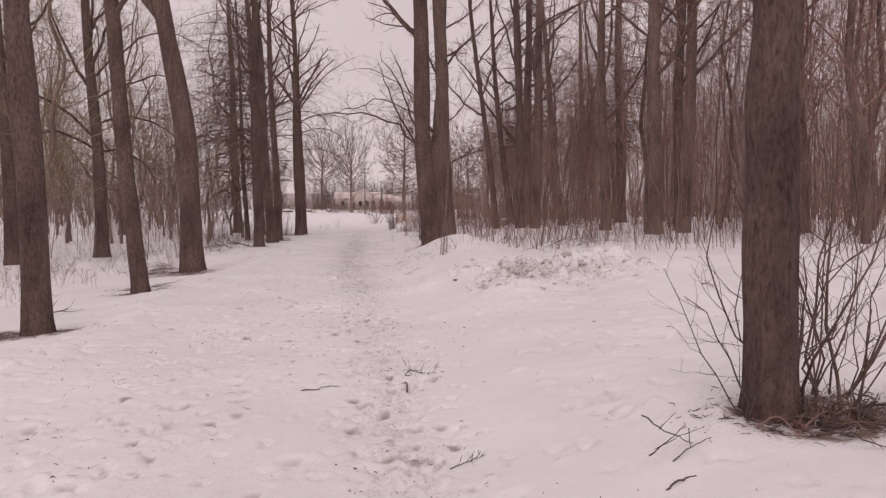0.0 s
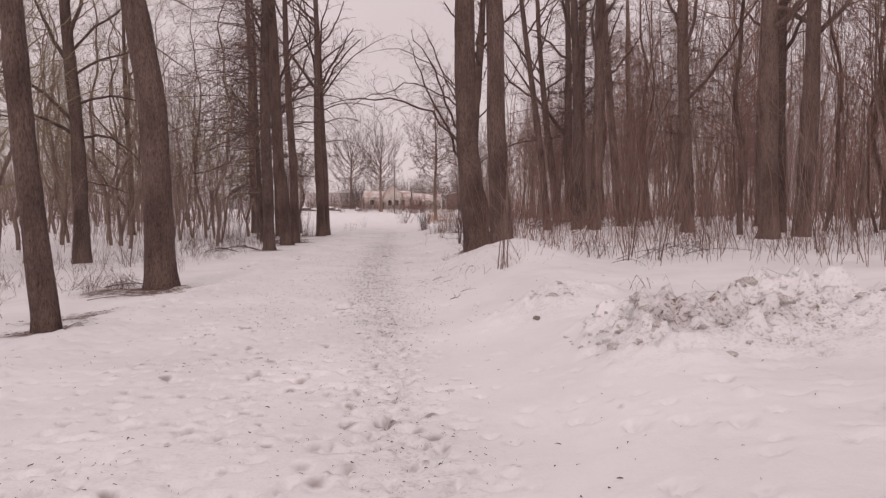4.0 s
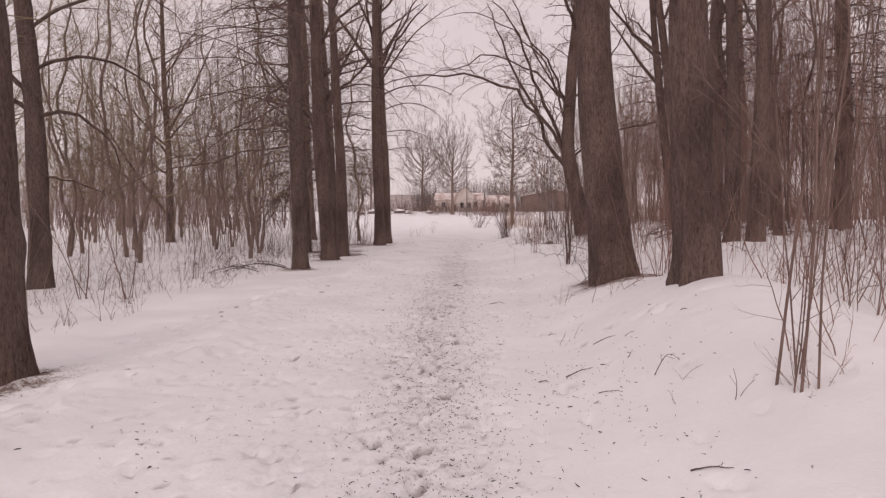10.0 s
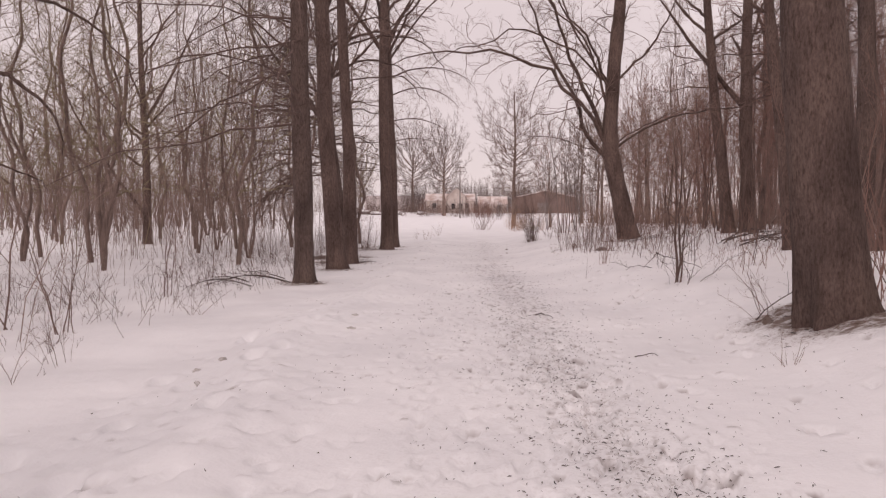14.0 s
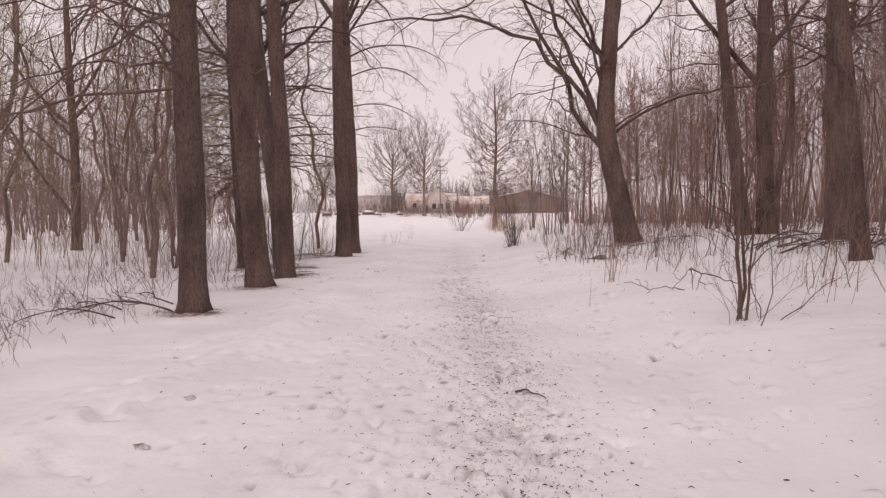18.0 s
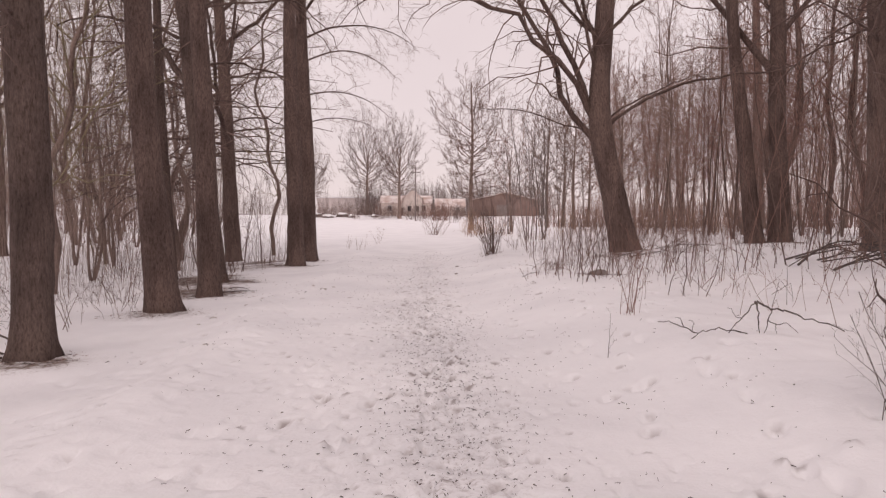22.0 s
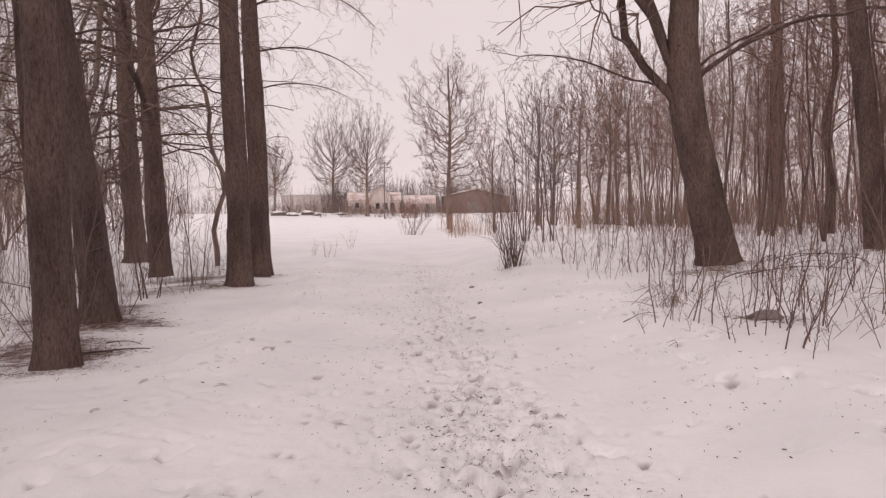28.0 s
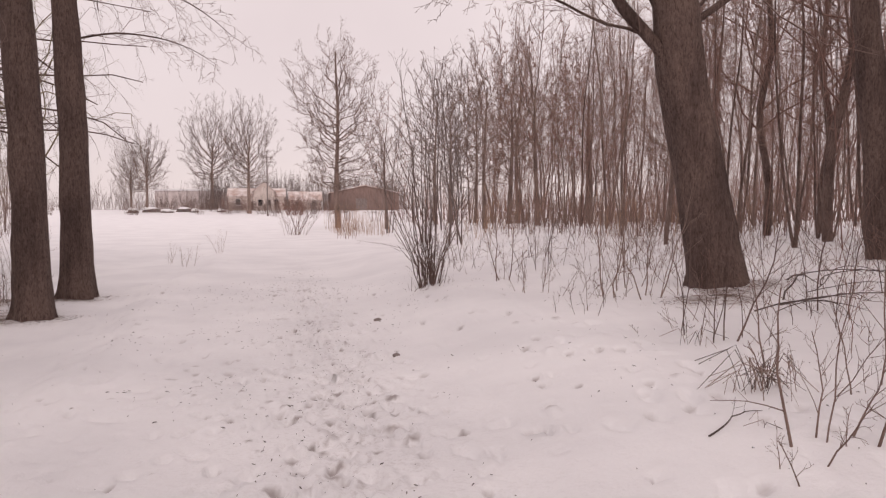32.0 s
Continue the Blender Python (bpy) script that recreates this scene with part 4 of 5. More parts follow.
thicket("deep_wood", 560, (24, 80, 40, 112), (3, 12), (0.03, 0.055), TWIG_RED, "red-brown bare wood deep behind the young trees", 222, 11, 0.12, lambda x, y: x > 22 + 0.25 * (y - 40), tw_len=0.34)
thicket("deep_wood", 200, (20, 44, 14, 42), (3, 10), (0.014, 0.03), TWIG_RED, "red-brown bare saplings deep in the wood", 223, 12, 0.12, tw_len=0.32)
thicket("tall_saplings", 60, (-38, -13, 24, 62), (4, 9), (0.012, 0.026), OLIVE_TWIG, "tall thin mossy saplings between the trees", 213, 12, 0.12, tw_len=0.32)
thicket("brushwood", 300, (1.5, 7.5, 37, 57), (0.15, 0.9), (0.003, 0.006), TWIG, "tangled low brown stalks in the snow", 214, 6, 0.5, patchy(0.9, 0.5, 29))
thicket("thicket", 100, (-14, -7.5, 16, 58), (0.8, 4.2), (0.005, 0.011), PALE_TWIG, "scattered brown saplings standing in snow", 208, 7, 0.14)
thicket("brushwood", 560, (2.6, 9, 18, 56), (0.2, 1.5), (0.003, 0.006), TWIG_RED, "short brown shoots poking out of the snow", 205, 4, 0.34, lambda x, y: x > 2.8 + max(0, 19 - y) * 0.5 and patchy(0.7, 0.54, 9)(x, y))
thicket("dry_weeds", 1000, (-13, -6.4, 9, 58), (0.1, 0.7), (0.003, 0.005), TWIG_DARK, "dry brown weed stalks in the snow", 206, 4, 0.4, patchy(1.1, 0.6, 13))
thicket("dry_weeds", 480, (-24, -12, 14, 62), (0.2, 1.1), (0.004, 0.007), TWIG, "dry brown weed stalks in the snow", 207, 3, 0.3, patchy(0.7, 0.54, 15))
thicket("brushwood", 200, (-11.5, -6.3, 31, 46), (0.2, 1.1), (0.003, 0.006), TWIG_DARK, "low dark brush round the path-side trunks", 216, 5, 0.4, patchy(0.6, 0.5, 45))
thicket("brushwood", 190, (-12, -7.0, 44, 58), (0.3, 2.4), (0.004, 0.009), TWIG_DARK, "low brown brush round the path-side trunks", 217, 5, 0.12, patchy(0.5, 0.5, 47))
thicket("reeds", 900, (5.5, 20, 62, 84), (0.7, 1.9), (0.008, 0.013), STRAW, "tall straw-brown reeds at the field's edge", 209, 1, 0.08, lambda x, y: x > 2 + 0.2 * (y - 38) - 2 and patchy(0.25, 0.48, 19)(x, y))


thicket("reeds", 260, (1.4, 5.4, 82, 100), (0.8, 2.1), (0.007, 0.012), REED, "stand of straw-orange reeds beside the free-standing tree", 226, 1, 0.08, patchy(0.35, 0.46, 69))
thicket("reeds", 220, (4.2, 14, 58, 74), (0.8, 2.0), (0.007, 0.012), REED, "straw-orange reeds at the wood's edge", 227, 1, 0.09, patchy(0.3, 0.5, 70))
thicket("brushwood", 420, (5.5, 17, 50, 72), (0.3, 1.7), (0.005, 0.01), TWIG, "low tangled brush under the young trees", 228, 6, 0.45, patchy(0.4, 0.5, 71))
thicket("brushwood", 520, (4.5, 14, 16, 25), (0.25, 1.2), (0.003, 0.006), TWIG, "low brown shoots along the thicket's edge", 224, 4, 0.25, lambda x, y: x > 3.9 + max(0, 20 - y) * 0.6 and patchy(0.8, 0.46, 63)(x, y))
thicket("brushwood", 240, (-13, -6.6, 12, 34), (0.15, 0.8), (0.003, 0.005), TWIG, "low dry weeds in the open snow", 225, 5, 0.35, patchy(0.9, 0.52, 65))


def shrub(x, y, n, height, rad, spread, mat, label, seed, twigs=5, lean=0.3, name="shrub", category="shrub", push=(0, 0), group="", crook=0.06):
    """A clump of stems out of one root; each stem is a part."""
    r_ = np.random.default_rng(seed)
    top = holder(name, x, y, sz(x, y) - 0.02, label, category, group)
    a = r_.random(n) * 6.283
    q = spread * np.sqrt(r_.random(n))
    pts = [(q[k] * math.cos(a[k]), q[k] * math.sin(a[k]), sz(x + q[k] * math.cos(a[k]), y + q[k] * math.sin(a[k])) - sz(x, y) - 0.04) for k in range(n)]
    P, R = stems(r_, pts, height, rad, lean, 7, crook=crook)
    z = (P[:, :, 2] - P[:, :1, 2])
    P[:, :, 0] += z * push[0] + np.cos(a)[:, None] * z * lean * 0.45
    P[:, :, 1] += z * push[1] + np.sin(a)[:, None] * z * lean * 0.45
    for k in range(n):
        g = [(P[k:k + 1], R[k:k + 1], 5)]
        if twigs:
            P2, R2 = sprout(r_, P[k:k + 1], R[k:k + 1], twigs, (0.25, 1), (25, 60), 0.4, 0.6, 0.25, 0.4, 5, least=rad[0] * 0.35)
            P3, R3 = sprout(r_, P2, R2, 2, (0.3, 1), (25, 60), 0.5, 0.6, 0.1, 0.4, 3, least=rad[0] * 0.3)
            g += [(P2, R2, 3), (P3, R3, 3)]
        part("stem", tubes("stem", g, mat), top)
    return top


def fallen(x, y, length, az, rad, seed, label, rise=0.1, twigs=6, name="fallen_branch", mat=None, lift=0.0):
    """A branch that lies on the snow and follows its surface."""
    r_ = np.random.default_rng(seed)
    a, p, pts = radians(az), np.array([x, y], float), []
    N = 9
    for k in range(N):
        f = k / (N - 1)
        pts.append((p[0] - x, p[1] - y, sz(p[0], p[1]) - sz(x, y) + rad * 0.6 + rise * math.sin(f * 3.14) + lift * f))
        a += r_.normal(0, 0.3)
        p = p + np.array([math.sin(a), math.cos(a)]) * length / (N - 1)
    P, R = np.array(pts)[None], (rad * np.linspace(1, 0.35, N))[None]
    g = [(P, R, 6)]
    if twigs:
        P2, R2 = sprout(r_, P, R, twigs, (0.2, 1), (30, 60), 0.32, 0.6, 0.1, 0.35, 5, least=0.002)
        P3, R3 = sprout(r_, P2, R2, 2, (0.3, 1), (30, 60), 0.5, 0.6, 0.05, 0.35, 3, least=0.0016)
        g += [(P2, R2, 4), (P3, R3, 3)]
    ob = new(name, tubes(name, g, mat or STICK))
    ob.matrix_world = pose(x, y, sz(x, y))
    return tagged(ob, label, "branch")


def stick(x, y, length, az, rad, seed):
    return fallen(x, y, length, az, rad, seed, "short dark stick lying on the trodden snow", 0.004, 0, "stick")


def branch(x, y, runs, label, mat=None):
    """A bare branch given by its joints: each run is a radius and points over the snow."""
    r_ = np.random.default_rng(int(abs(x * 971 + y * 131)))
    g = []
    for rad, pts in runs:
        p = np.array(pts, float)
        f = np.linspace(0, len(p) - 1, 4 * (len(p) - 1) + 1)
        q = np.stack([np.interp(f, np.arange(len(p)), p[:, c]) for c in range(3)], -1)
        q[1:-1] += r_.normal(0, rad * 0.9, q[1:-1].shape)
        g.append((q[None], (rad * np.linspace(1, 0.55, len(q)) * r_.uniform(0.85, 1.15, len(q)))[None], 6))
    ob = new("fallen_branch", tubes("fallen_branch", g, mat or STICK))
    ob.matrix_world = pose(x, y, sz(x, y))
    return tagged(ob, label, "branch")


def bent_stalks(x, y, n, seed, size=0.5):
    """Dry stalks that have snapped and folded over."""
    r_ = np.random.default_rng(seed)
    top = holder("bent_stalks", x, y, sz(x, y) - 0.02, "clump of snapped dry stalks folded over the snow", "dry grass")
    for k in range(n):
        bx, by = r_.normal(0, 0.14 * size * 2, 2)
        a = r_.random() * 6.28
        h, ln = size * r_.uniform(0.4, 1.0), size * r_.uniform(0.5, 1.1)
        tip = np.array([bx + math.cos(a) * h * 0.5, by + math.sin(a) * h * 0.5, h])
        b = a + r_.normal(0, 0.6)
        end = tip + np.array([math.cos(b) * ln, math.sin(b) * ln * 0.7, -h * r_.uniform(0.3, 1.0)])
        P = np.array([[bx, by, -0.05], [(bx + tip[0]) / 2, (by + tip[1]) / 2, h * 0.55], tip, tip * 0.85 + end * 0.15, (tip + end) / 2, end])[None]
        part("stalk", tubes("stalk", [(P, np.full((1, 6), r_.uniform(0.0015, 0.0032)), 4)], STRAW if k % 3 else STICK), top)
    return top


# ---- things near the start ----
shrub(2.88, 4.68, 24, (0.7, 2.2), (0.006, 0.017), 0.3, TWIG_DARK, "bare suckering shrub at the foot of a lime", 301, 7, 0.2, push=(0.1, 0), crook=0.24)
bent_stalks(2.62, 4.22, 22, 318, 0.18)
bent_stalks(2.95, 4.4, 16, 317, 0.24)
shrub(2.6, 4.28, 34, (0.08, 0.3), (0.002, 0.0045), 0.34, TWIG_DARK, "rusty dry grass round a lime's foot", 316, 2, 0.5, name="dry_grass", category="grass")
shrub(2.22, 4.38, 3, (0.5, 1.3), (0.005, 0.009), 0.05, STICK, "crooked bare shoots beside a lime trunk", 302, 5, 0.3, push=(-0.2, 0.05), crook=0.24)
branch(1.67, 4.0, [(0.0045, [(-0.22, 0.03, 0.19), (-0.08, 0.02, 0.1), (0.07, 0, 0.03)]), (0.004, [(-0.22, -0.1, 0.0), (-0.1, -0.04, 0.05), (0.02, 0, 0.13)]),
                   (0.004, [(-0.1, -0.14, -0.02), (0.04, -0.06, 0.03), (0.18, 0, 0.06)]), (0.0035, [(0.045, 0, 0.12), (0.06, -0.01, -0.03)]), (0.003, [(-0.12, 0.02, 0.11), (-0.02, 0.03, 0.2)]), (0.003, [(-0.15, 0, 0.0), (0.0, 0.02, 0.07), (0.16, 0.05, 0.11)])],
       "twiggy branch stuck in the snow")
branch(1.42, 3.62, [(0.006, [(0, -0.05, 0.0), (0.08, 0, 0.035), (0.18, 0.04, 0.04), (0.27, 0.06, 0.02)])], "curved bare twig lying on the snow")
branch(0.2, 7.15, [(0.0055, [(0.0, 0, 0.0), (0.03, 0.03, 0.05), (0.08, 0.05, 0.03), (0.15, 0.05, 0.02), (0.2, 0.04, 0.005), (0.28, 0.06, 0.02), (0.3, 0.09, 0.06), (0.33, 0.12, 0.1)]),
                    (0.004, [(0.0, 0, 0.0), (0.05, 0.01, 0.004), (0.03, 0.03, 0.05)]), (0.004, [(0.15, 0.05, 0.02), (0.16, 0.06, 0.06), (0.18, 0.07, 0.1)]), (0.003, [(0.3, 0.09, 0.06), (0.34, 0.09, 0.06)]), (0.003, [(0.15, 0.05, 0.01), (0.21, 0.02, 0.0)])],
       "small crooked dark twig on the path")
branch(0.17, 7.35, [(0.003, [(0.1, 0, 0.0), (0.04, 0.02, 0.06), (0.0, 0.03, 0.14)]), (0.0025, [(0.08, 0, 0.03), (0.06, 0.01, 0.12)]), (0.003, [(0.01, 0, 0.004), (0.1, 0, 0.006), (0.2, -0.01, 0.004)])], "thin forked twig standing on the path")
fallen(-0.75, 6.6, 0.4, 100, 0.006, 306, "thin twig lying across the path", 0.01, 4)
fallen(0.4, 4.5, 0.3, 55, 0.0035, 307, "thin twig lying on the path", 0.01, 8)
fallen(0.2, 6.7, 0.22, -20, 0.008, 308, "short dark twig on the path", 0.01, 0)
fallen(-5.6, 12.0, 1.2, 70, 0.012, 309, "bare branch lying among litter", 0.05, 5)
fallen(-6.6, 21.2, 1.3, 80, 0.012, 310, "crooked fallen branch by the tree's roots", 0.1, 6)
fallen(-6.0, 19.0, 1.2, 60, 0.008, 311, "thin fallen branch in the snow", 0.04, 4)
for k in range(16):
    r_ = np.random.default_rng(280 + k)
    fallen(2.62 + r_.normal(0, 0.3), 4.22 + r_.normal(0, 0.13), r_.uniform(0.25, 0.7), r_.uniform(20, 160), r_.uniform(0.004, 0.009), 260 + k, "dead stick in the litter round a lime's foot", r_.uniform(0.02, 0.1), 3, mat=TWIG_RED if k % 3 else STICK)
# ---- the bank and the middle stretch ----
for k in range(14):
    r_ = np.random.default_rng(250 + k)
    fallen(r_.uniform(2.4, 6.0), r_.uniform(18.8, 21.4), r_.uniform(0.6, 1.5), r_.uniform(50, 130), r_.uniform(0.004, 0.008), 680 + k, "tangled dead branch at the thicket's edge", r_.uniform(0.08, 0.3), 7)
for k in range(9):
    r_ = np.random.default_rng(230 + k)
    fallen(0.45 + r_.normal(0, 0.35), 19.9 + r_.normal(0, 0.9), r_.uniform(0.08, 0.24), r_.uniform(60, 120), r_.uniform(0.003, 0.006), 240 + k, "short dark twig on loose snow", 0.01, 1, "stick")
for k, (x, y) in enumerate(((0.85, 18.9), (1.15, 18.6), (1.0, 19.3), (2.05, 18.0), (2.35, 18.4), (0.35, 21.8), (0.55, 21.9))):
    shrub(x, y, 2, (0.1, 0.3), (0.0025, 0.004), 0.05, STICK, "pair of bare dark shoots on the snow bank", 215 + k, 1, 0.3, name="shoots", category="shoots", crook=0.12)
shrub(1.5, 18.4, 7, (1.6, 4.2), (0.006, 0.012), 0.16, TWIG, "clump of bare saplings on the snow bank", 320, 7, 0.05, crook=0.04)
shrub(1.52, 18.38, 14, (0.12, 0.35), (0.002, 0.004), 0.16, STRAW, "dry grass tuft at a sapling's foot", 319, 2, 0.35)
shrub(1.95, 18.9, 8, (0.3, 1.0), (0.003, 0.007), 0.3, TWIG_RED, "low brown shoots on the snow bank", 321, 4, 0.3)
shrub(2.7, 19.8, 9, (0.5, 1.6), (0.004, 0.009), 0.35, TWIG, "bare brown shoots on the snow bank", 322, 5, 0.25)
bent_stalks(2.67, 14.85, 3, 323, 0.25)
bent_stalks(3.24, 15.0, 4, 324, 0.3)
bent_stalks(4.4, 14.6, 4, 325, 0.3)
fallen(0.5, 17.35, 0.26, 62, 0.006, 326, "short dark stick on the snow", 0.01, 2, "stick")
fallen(0.3, 20.4, 0.24, 85, 0.006, 327, "dark twig lying in loose snow", 0.02, 4)
fallen(0.9, 19.6, 0.22, 60, 0.004, 328, "thin twig standing out of the snow", 0.1, 4)
shrub(1.3, 23.9, 8, (0.3, 0.9), (0.003, 0.006), 0.3, TWIG_RED, "low dry shoots under a lime", 329, 3, 0.35)
shrub(0.75, 25.1, 6, (0.15, 0.4), (0.003, 0.005), 0.1, STRAW, "tuft of dry stalks in the snow", 330, 2, 0.3)
shrub(2.1, 24.6, 14, (0.5, 2.4), (0.004, 0.009), 0.4, TWIG_RED, "bare brown saplings beside a thick lime", 331, 5, 0.16)
shrub(3.0, 27.6, 12, (0.8, 3.0), (0.005, 0.011), 0.5, TWIG_RED, "bare brown saplings behind a thick lime", 332, 5, 0.14)
fallen(1.3, 27.3, 1.3, 75, 0.007, 333, "fallen branch with many twigs beside the path", 0.2, 10)
shrub(1.7, 27.4, 9, (0.4, 1.2), (0.004, 0.008), 0.35, TWIG, "tangle of low bare shoots", 334, 5, 0.4)
for k, (x, y) in enumerate(((-7.05, 25.2), (-6.6, 25.5), (-6.7, 26.6), (-7.4, 27.6), (-6.5, 30.2), (-7.6, 23.4))):
    shrub(x, y, 6, (0.25, 0.7), (0.003, 0.005), 0.14, TWIG, "tuft of dry weed stalks in the snow", 340 + k, 3, 0.3)
shrub(-7.7, 28.6, 5, (1.2, 3.6), (0.008, 0.016), 0.2, TWIG, "bare forked sapling in the snow", 350, 6, 0.18, name="sapling", category="sapling")
shrub(-9.2, 29.5, 4, (1.6, 4.2), (0.01, 0.02), 0.15, TWIG, "bare forked sapling in the snow", 351, 7, 0.2, name="sapling", category="sapling")
shrub(-8.3, 33.5, 4, (1.4, 3.4), (0.008, 0.016), 0.15, TWIG, "bare sapling with thin stems", 352, 6, 0.16, name="sapling", category="sapling")
for k, (x, y, az, ln) in enumerate(((-6.2, 35.2, -80, 2.2), (-6.4, 35.6, -100, 1.9), (-6.6, 36.3, -70, 2.0), (-7.0, 34.9, -95, 1.6), (-7.4, 36.0, -60, 1.5))):
    fallen(x, y, ln, az, 0.014, 360 + k, "dead branch heaped at a spruce's foot", 0.18, 9)
fallen(-1.1, 29.5, 0.34, 125, 0.011, 312, "dark curved stick lying on the trodden line", 0.015, 0, "stick")
fallen(-0.35, 26.2, 0.3, 80, 0.006, 313, "short forked twig lying on the path", 0.02, 3, "stick")
# ---- the last stretches ----
shrub(1.5, 31.5, 3, (1.6, 3.0), (0.018, 0.032), 0.16, TWIG_DARK, "slender bare sapling with a few stems", 370, 10, 0.07, crook=0.07, name="sapling", category="sapling")
shrub(1.62, 31.3, 11, (0.5, 1.5), (0.004, 0.008), 0.3, STICK, "crooked low shoots at a sapling's foot", 371, 5, 0.45, crook=0.2)
branch(1.18, 34.1, [(0.0075, [(0.56, 0, 0.0), (0.55, 0, 0.05), (0.3, 0.02, 0.1), (0.12, 0.03, 0.08), (-0.02, 0, -0.02)]),
                    (0.006, [(0.06, 0, 0.06), (-0.08, 0.08, 0.12), (-0.2, 0.1, 0.17), (-0.3, 0.1, 0.16)]),
                    (0.004, [(-0.05, 0.06, 0.11), (-0.09, 0.07, 0.2), (-0.14, 0.08, 0.2)]), (0.003, [(0.02, 0.02, 0.08), (0.03, 0.04, 0.17), (-0.01, 0.05, 0.18)])],
       "thin forked branch bowed over the snow")
branch(1.85, 34.15, [(0.011, [(-0.02, 0, 0.32), (0.05, 0, 0.28), (0.14, 0, 0.24), (0.3, 0.05, 0.22), (0.6, 0.1, 0.12), (0.95, 0.12, 0.0)]),
                     (0.007, [(-0.02, 0, 0.32), (-0.09, 0.01, 0.22), (-0.2, 0, 0.09), (-0.3, 0, -0.02)]), (0.008, [(0, 0, 0.3), (0.01, -0.01, 0.17), (0.02, -0.02, -0.03)]),
                     (0.007, [(0.15, 0, 0.24), (0.11, 0, 0.12), (0.07, 0, -0.03)]), (0.005, [(0.11, 0, 0.13), (0.2, 0.02, 0.08), (0.32, 0.03, 0.1), (0.42, 0, 0.0)]),
                     (0.004, [(-0.14, 0, 0.14), (-0.2, 0.03, 0.16), (-0.24, 0.04, 0.24), (-0.28, 0.04, 0.25)]), (0.004, [(0.2, 0.02, 0.08), (0.22, 0.03, -0.02)])],
       "dark crooked branch arching over the snow")
branch(2.47, 36.0, [(0.004, [(0, 0, -0.03), (0.03, 0, 0.28), (0.09, 0.02, 0.5)]), (0.0035, [(0.09, 0.02, 0.5), (0.22, 0.04, 0.26), (0.41, 0.05, -0.02)]),
                    (0.003, [(0.3, -0.1, -0.02), (0.42, -0.05, 0.2), (0.5, -0.05, 0.0)])], "snapped dry stalk folded to a peak over the snow", STRAW)
branch(3.0, 36.3, [(0.004, [(0, 0, -0.03), (0.1, 0, 0.36), (0.28, 0, 0.12)]), (0.004, [(0.05, 0.1, 0.15), (0.3, 0.1, 0.3), (0.34, 0.1, -0.02)]), (0.005, [(0.2, 0, -0.03), (0.19, 0, 0.55)])],
       "tangle of snapped dry stalks standing in snow", STICK)
branch(1.34, 40.4, [(0.006, [(0, 0, -0.03), (0.02, 0, 0.5), (0.04, 0.02, 1.0)]), (0.004, [(0.01, 0, 0.15), (0.12, 0.02, 0.32), (0.2, 0.03, 0.34)])], "single dark sapling stem with a side twig", TWIG_DARK)
shrub(0.38, 34.1, 1, (0.5, 0.55), (0.003, 0.005), 0.03, STICK, "single dry stalk in the snow", 376, 3, 0.1)
shrub(1.08, 35.9, 11, (0.4, 1.5), (0.003, 0.007), 0.14, TWIG_RED, "upright clump of thin brown shoots", 377, 3, 0.12)
shrub(0.55, 50.85, 42, (0.7, 3.0), (0.006, 0.014), 0.2, TWIG_DARK, "tall bare shrub of dark stems at the path's edge", 378, 6, 0.2, crook=0.08)
shrub(0.55, 50.75, 22, (0.1, 0.5), (0.003, 0.006), 0.4, TWIG_DARK, "dark dry tuft at a shrub's foot", 379, 3, 0.4)
def shoots(x, y, n, h, seed, spread=0.35, mat=None):
    """A loose stand of thin shoots out of the snow."""
    return shrub(x, y, max(n * 3 // 5, 4), (h * 0.2, h * 1.1), (0.0045, 0.012), spread * 1.1, mat or TWIG_RED, "stand of thin crooked brown shoots in snow", seed, 6, 0.15, name="shoots", category="shoots", group="shoots beside the path", crook=0.1)


for k, (x, y, n, h) in enumerate(((0.95, 41.4, 22, 1.3), (1.05, 39.8, 10, 1.0), (1.6, 42.9, 12, 1.1), (2.2, 44.8, 16, 1.5), (2.8, 47.4, 18, 1.7), (1.9, 41.0, 22, 1.7), (2.7, 42.5, 22, 1.9), (1.7, 46.5, 8, 0.8),
                                  (3.0, 39.2, 16, 1.6), (2.4, 37.6, 9, 1.2), (1.6, 48.8, 9, 1.2), (3.6, 45.0, 16, 1.9), (3.4, 41.2, 22, 2.0), (4.3, 43.2, 20, 2.2), (1.4, 40.5, 14, 1.3), (4.6, 40.4, 14, 2.0), (3.3, 48.9, 12, 1.6),
                                  (5.2, 45.6, 16, 2.2), (2.2, 50.6, 12, 1.4), (3.2, 52.5, 14, 1.7), (4.4, 50.6, 16, 1.9), (1.6, 53.5, 10, 1.2), (2.6, 56, 14, 1.7), (4.0, 55, 16, 1.9))):
    shoots(x, y, n, h, 700 + k, 0.45, (TWIG_RED, TWIG, TWIG_DARK, STRAW)[(1, 2, 1, 2, 3, 2)[k % 6]])
for k, (x, y, n, h) in enumerate(((3.2, 21.6, 16, 1.6), (3.9, 20.2, 18, 1.4), (4.8, 21.5, 20, 1.8), (5.6, 19.6, 14, 1.2), (3.5, 23.5, 18, 1.9), (4.3, 24.8, 18, 2.0), (3.6, 29.0, 16, 1.8), (4.3, 31.0, 14, 1.7), (6.4, 21.6, 16, 1.7), (7.4, 18.8, 14, 1.5), (3.4, 33.5, 9, 1.2))):
    shoots(x, y, n, h, 740 + k, 0.5, (TWIG_RED, TWIG)[k % 2])
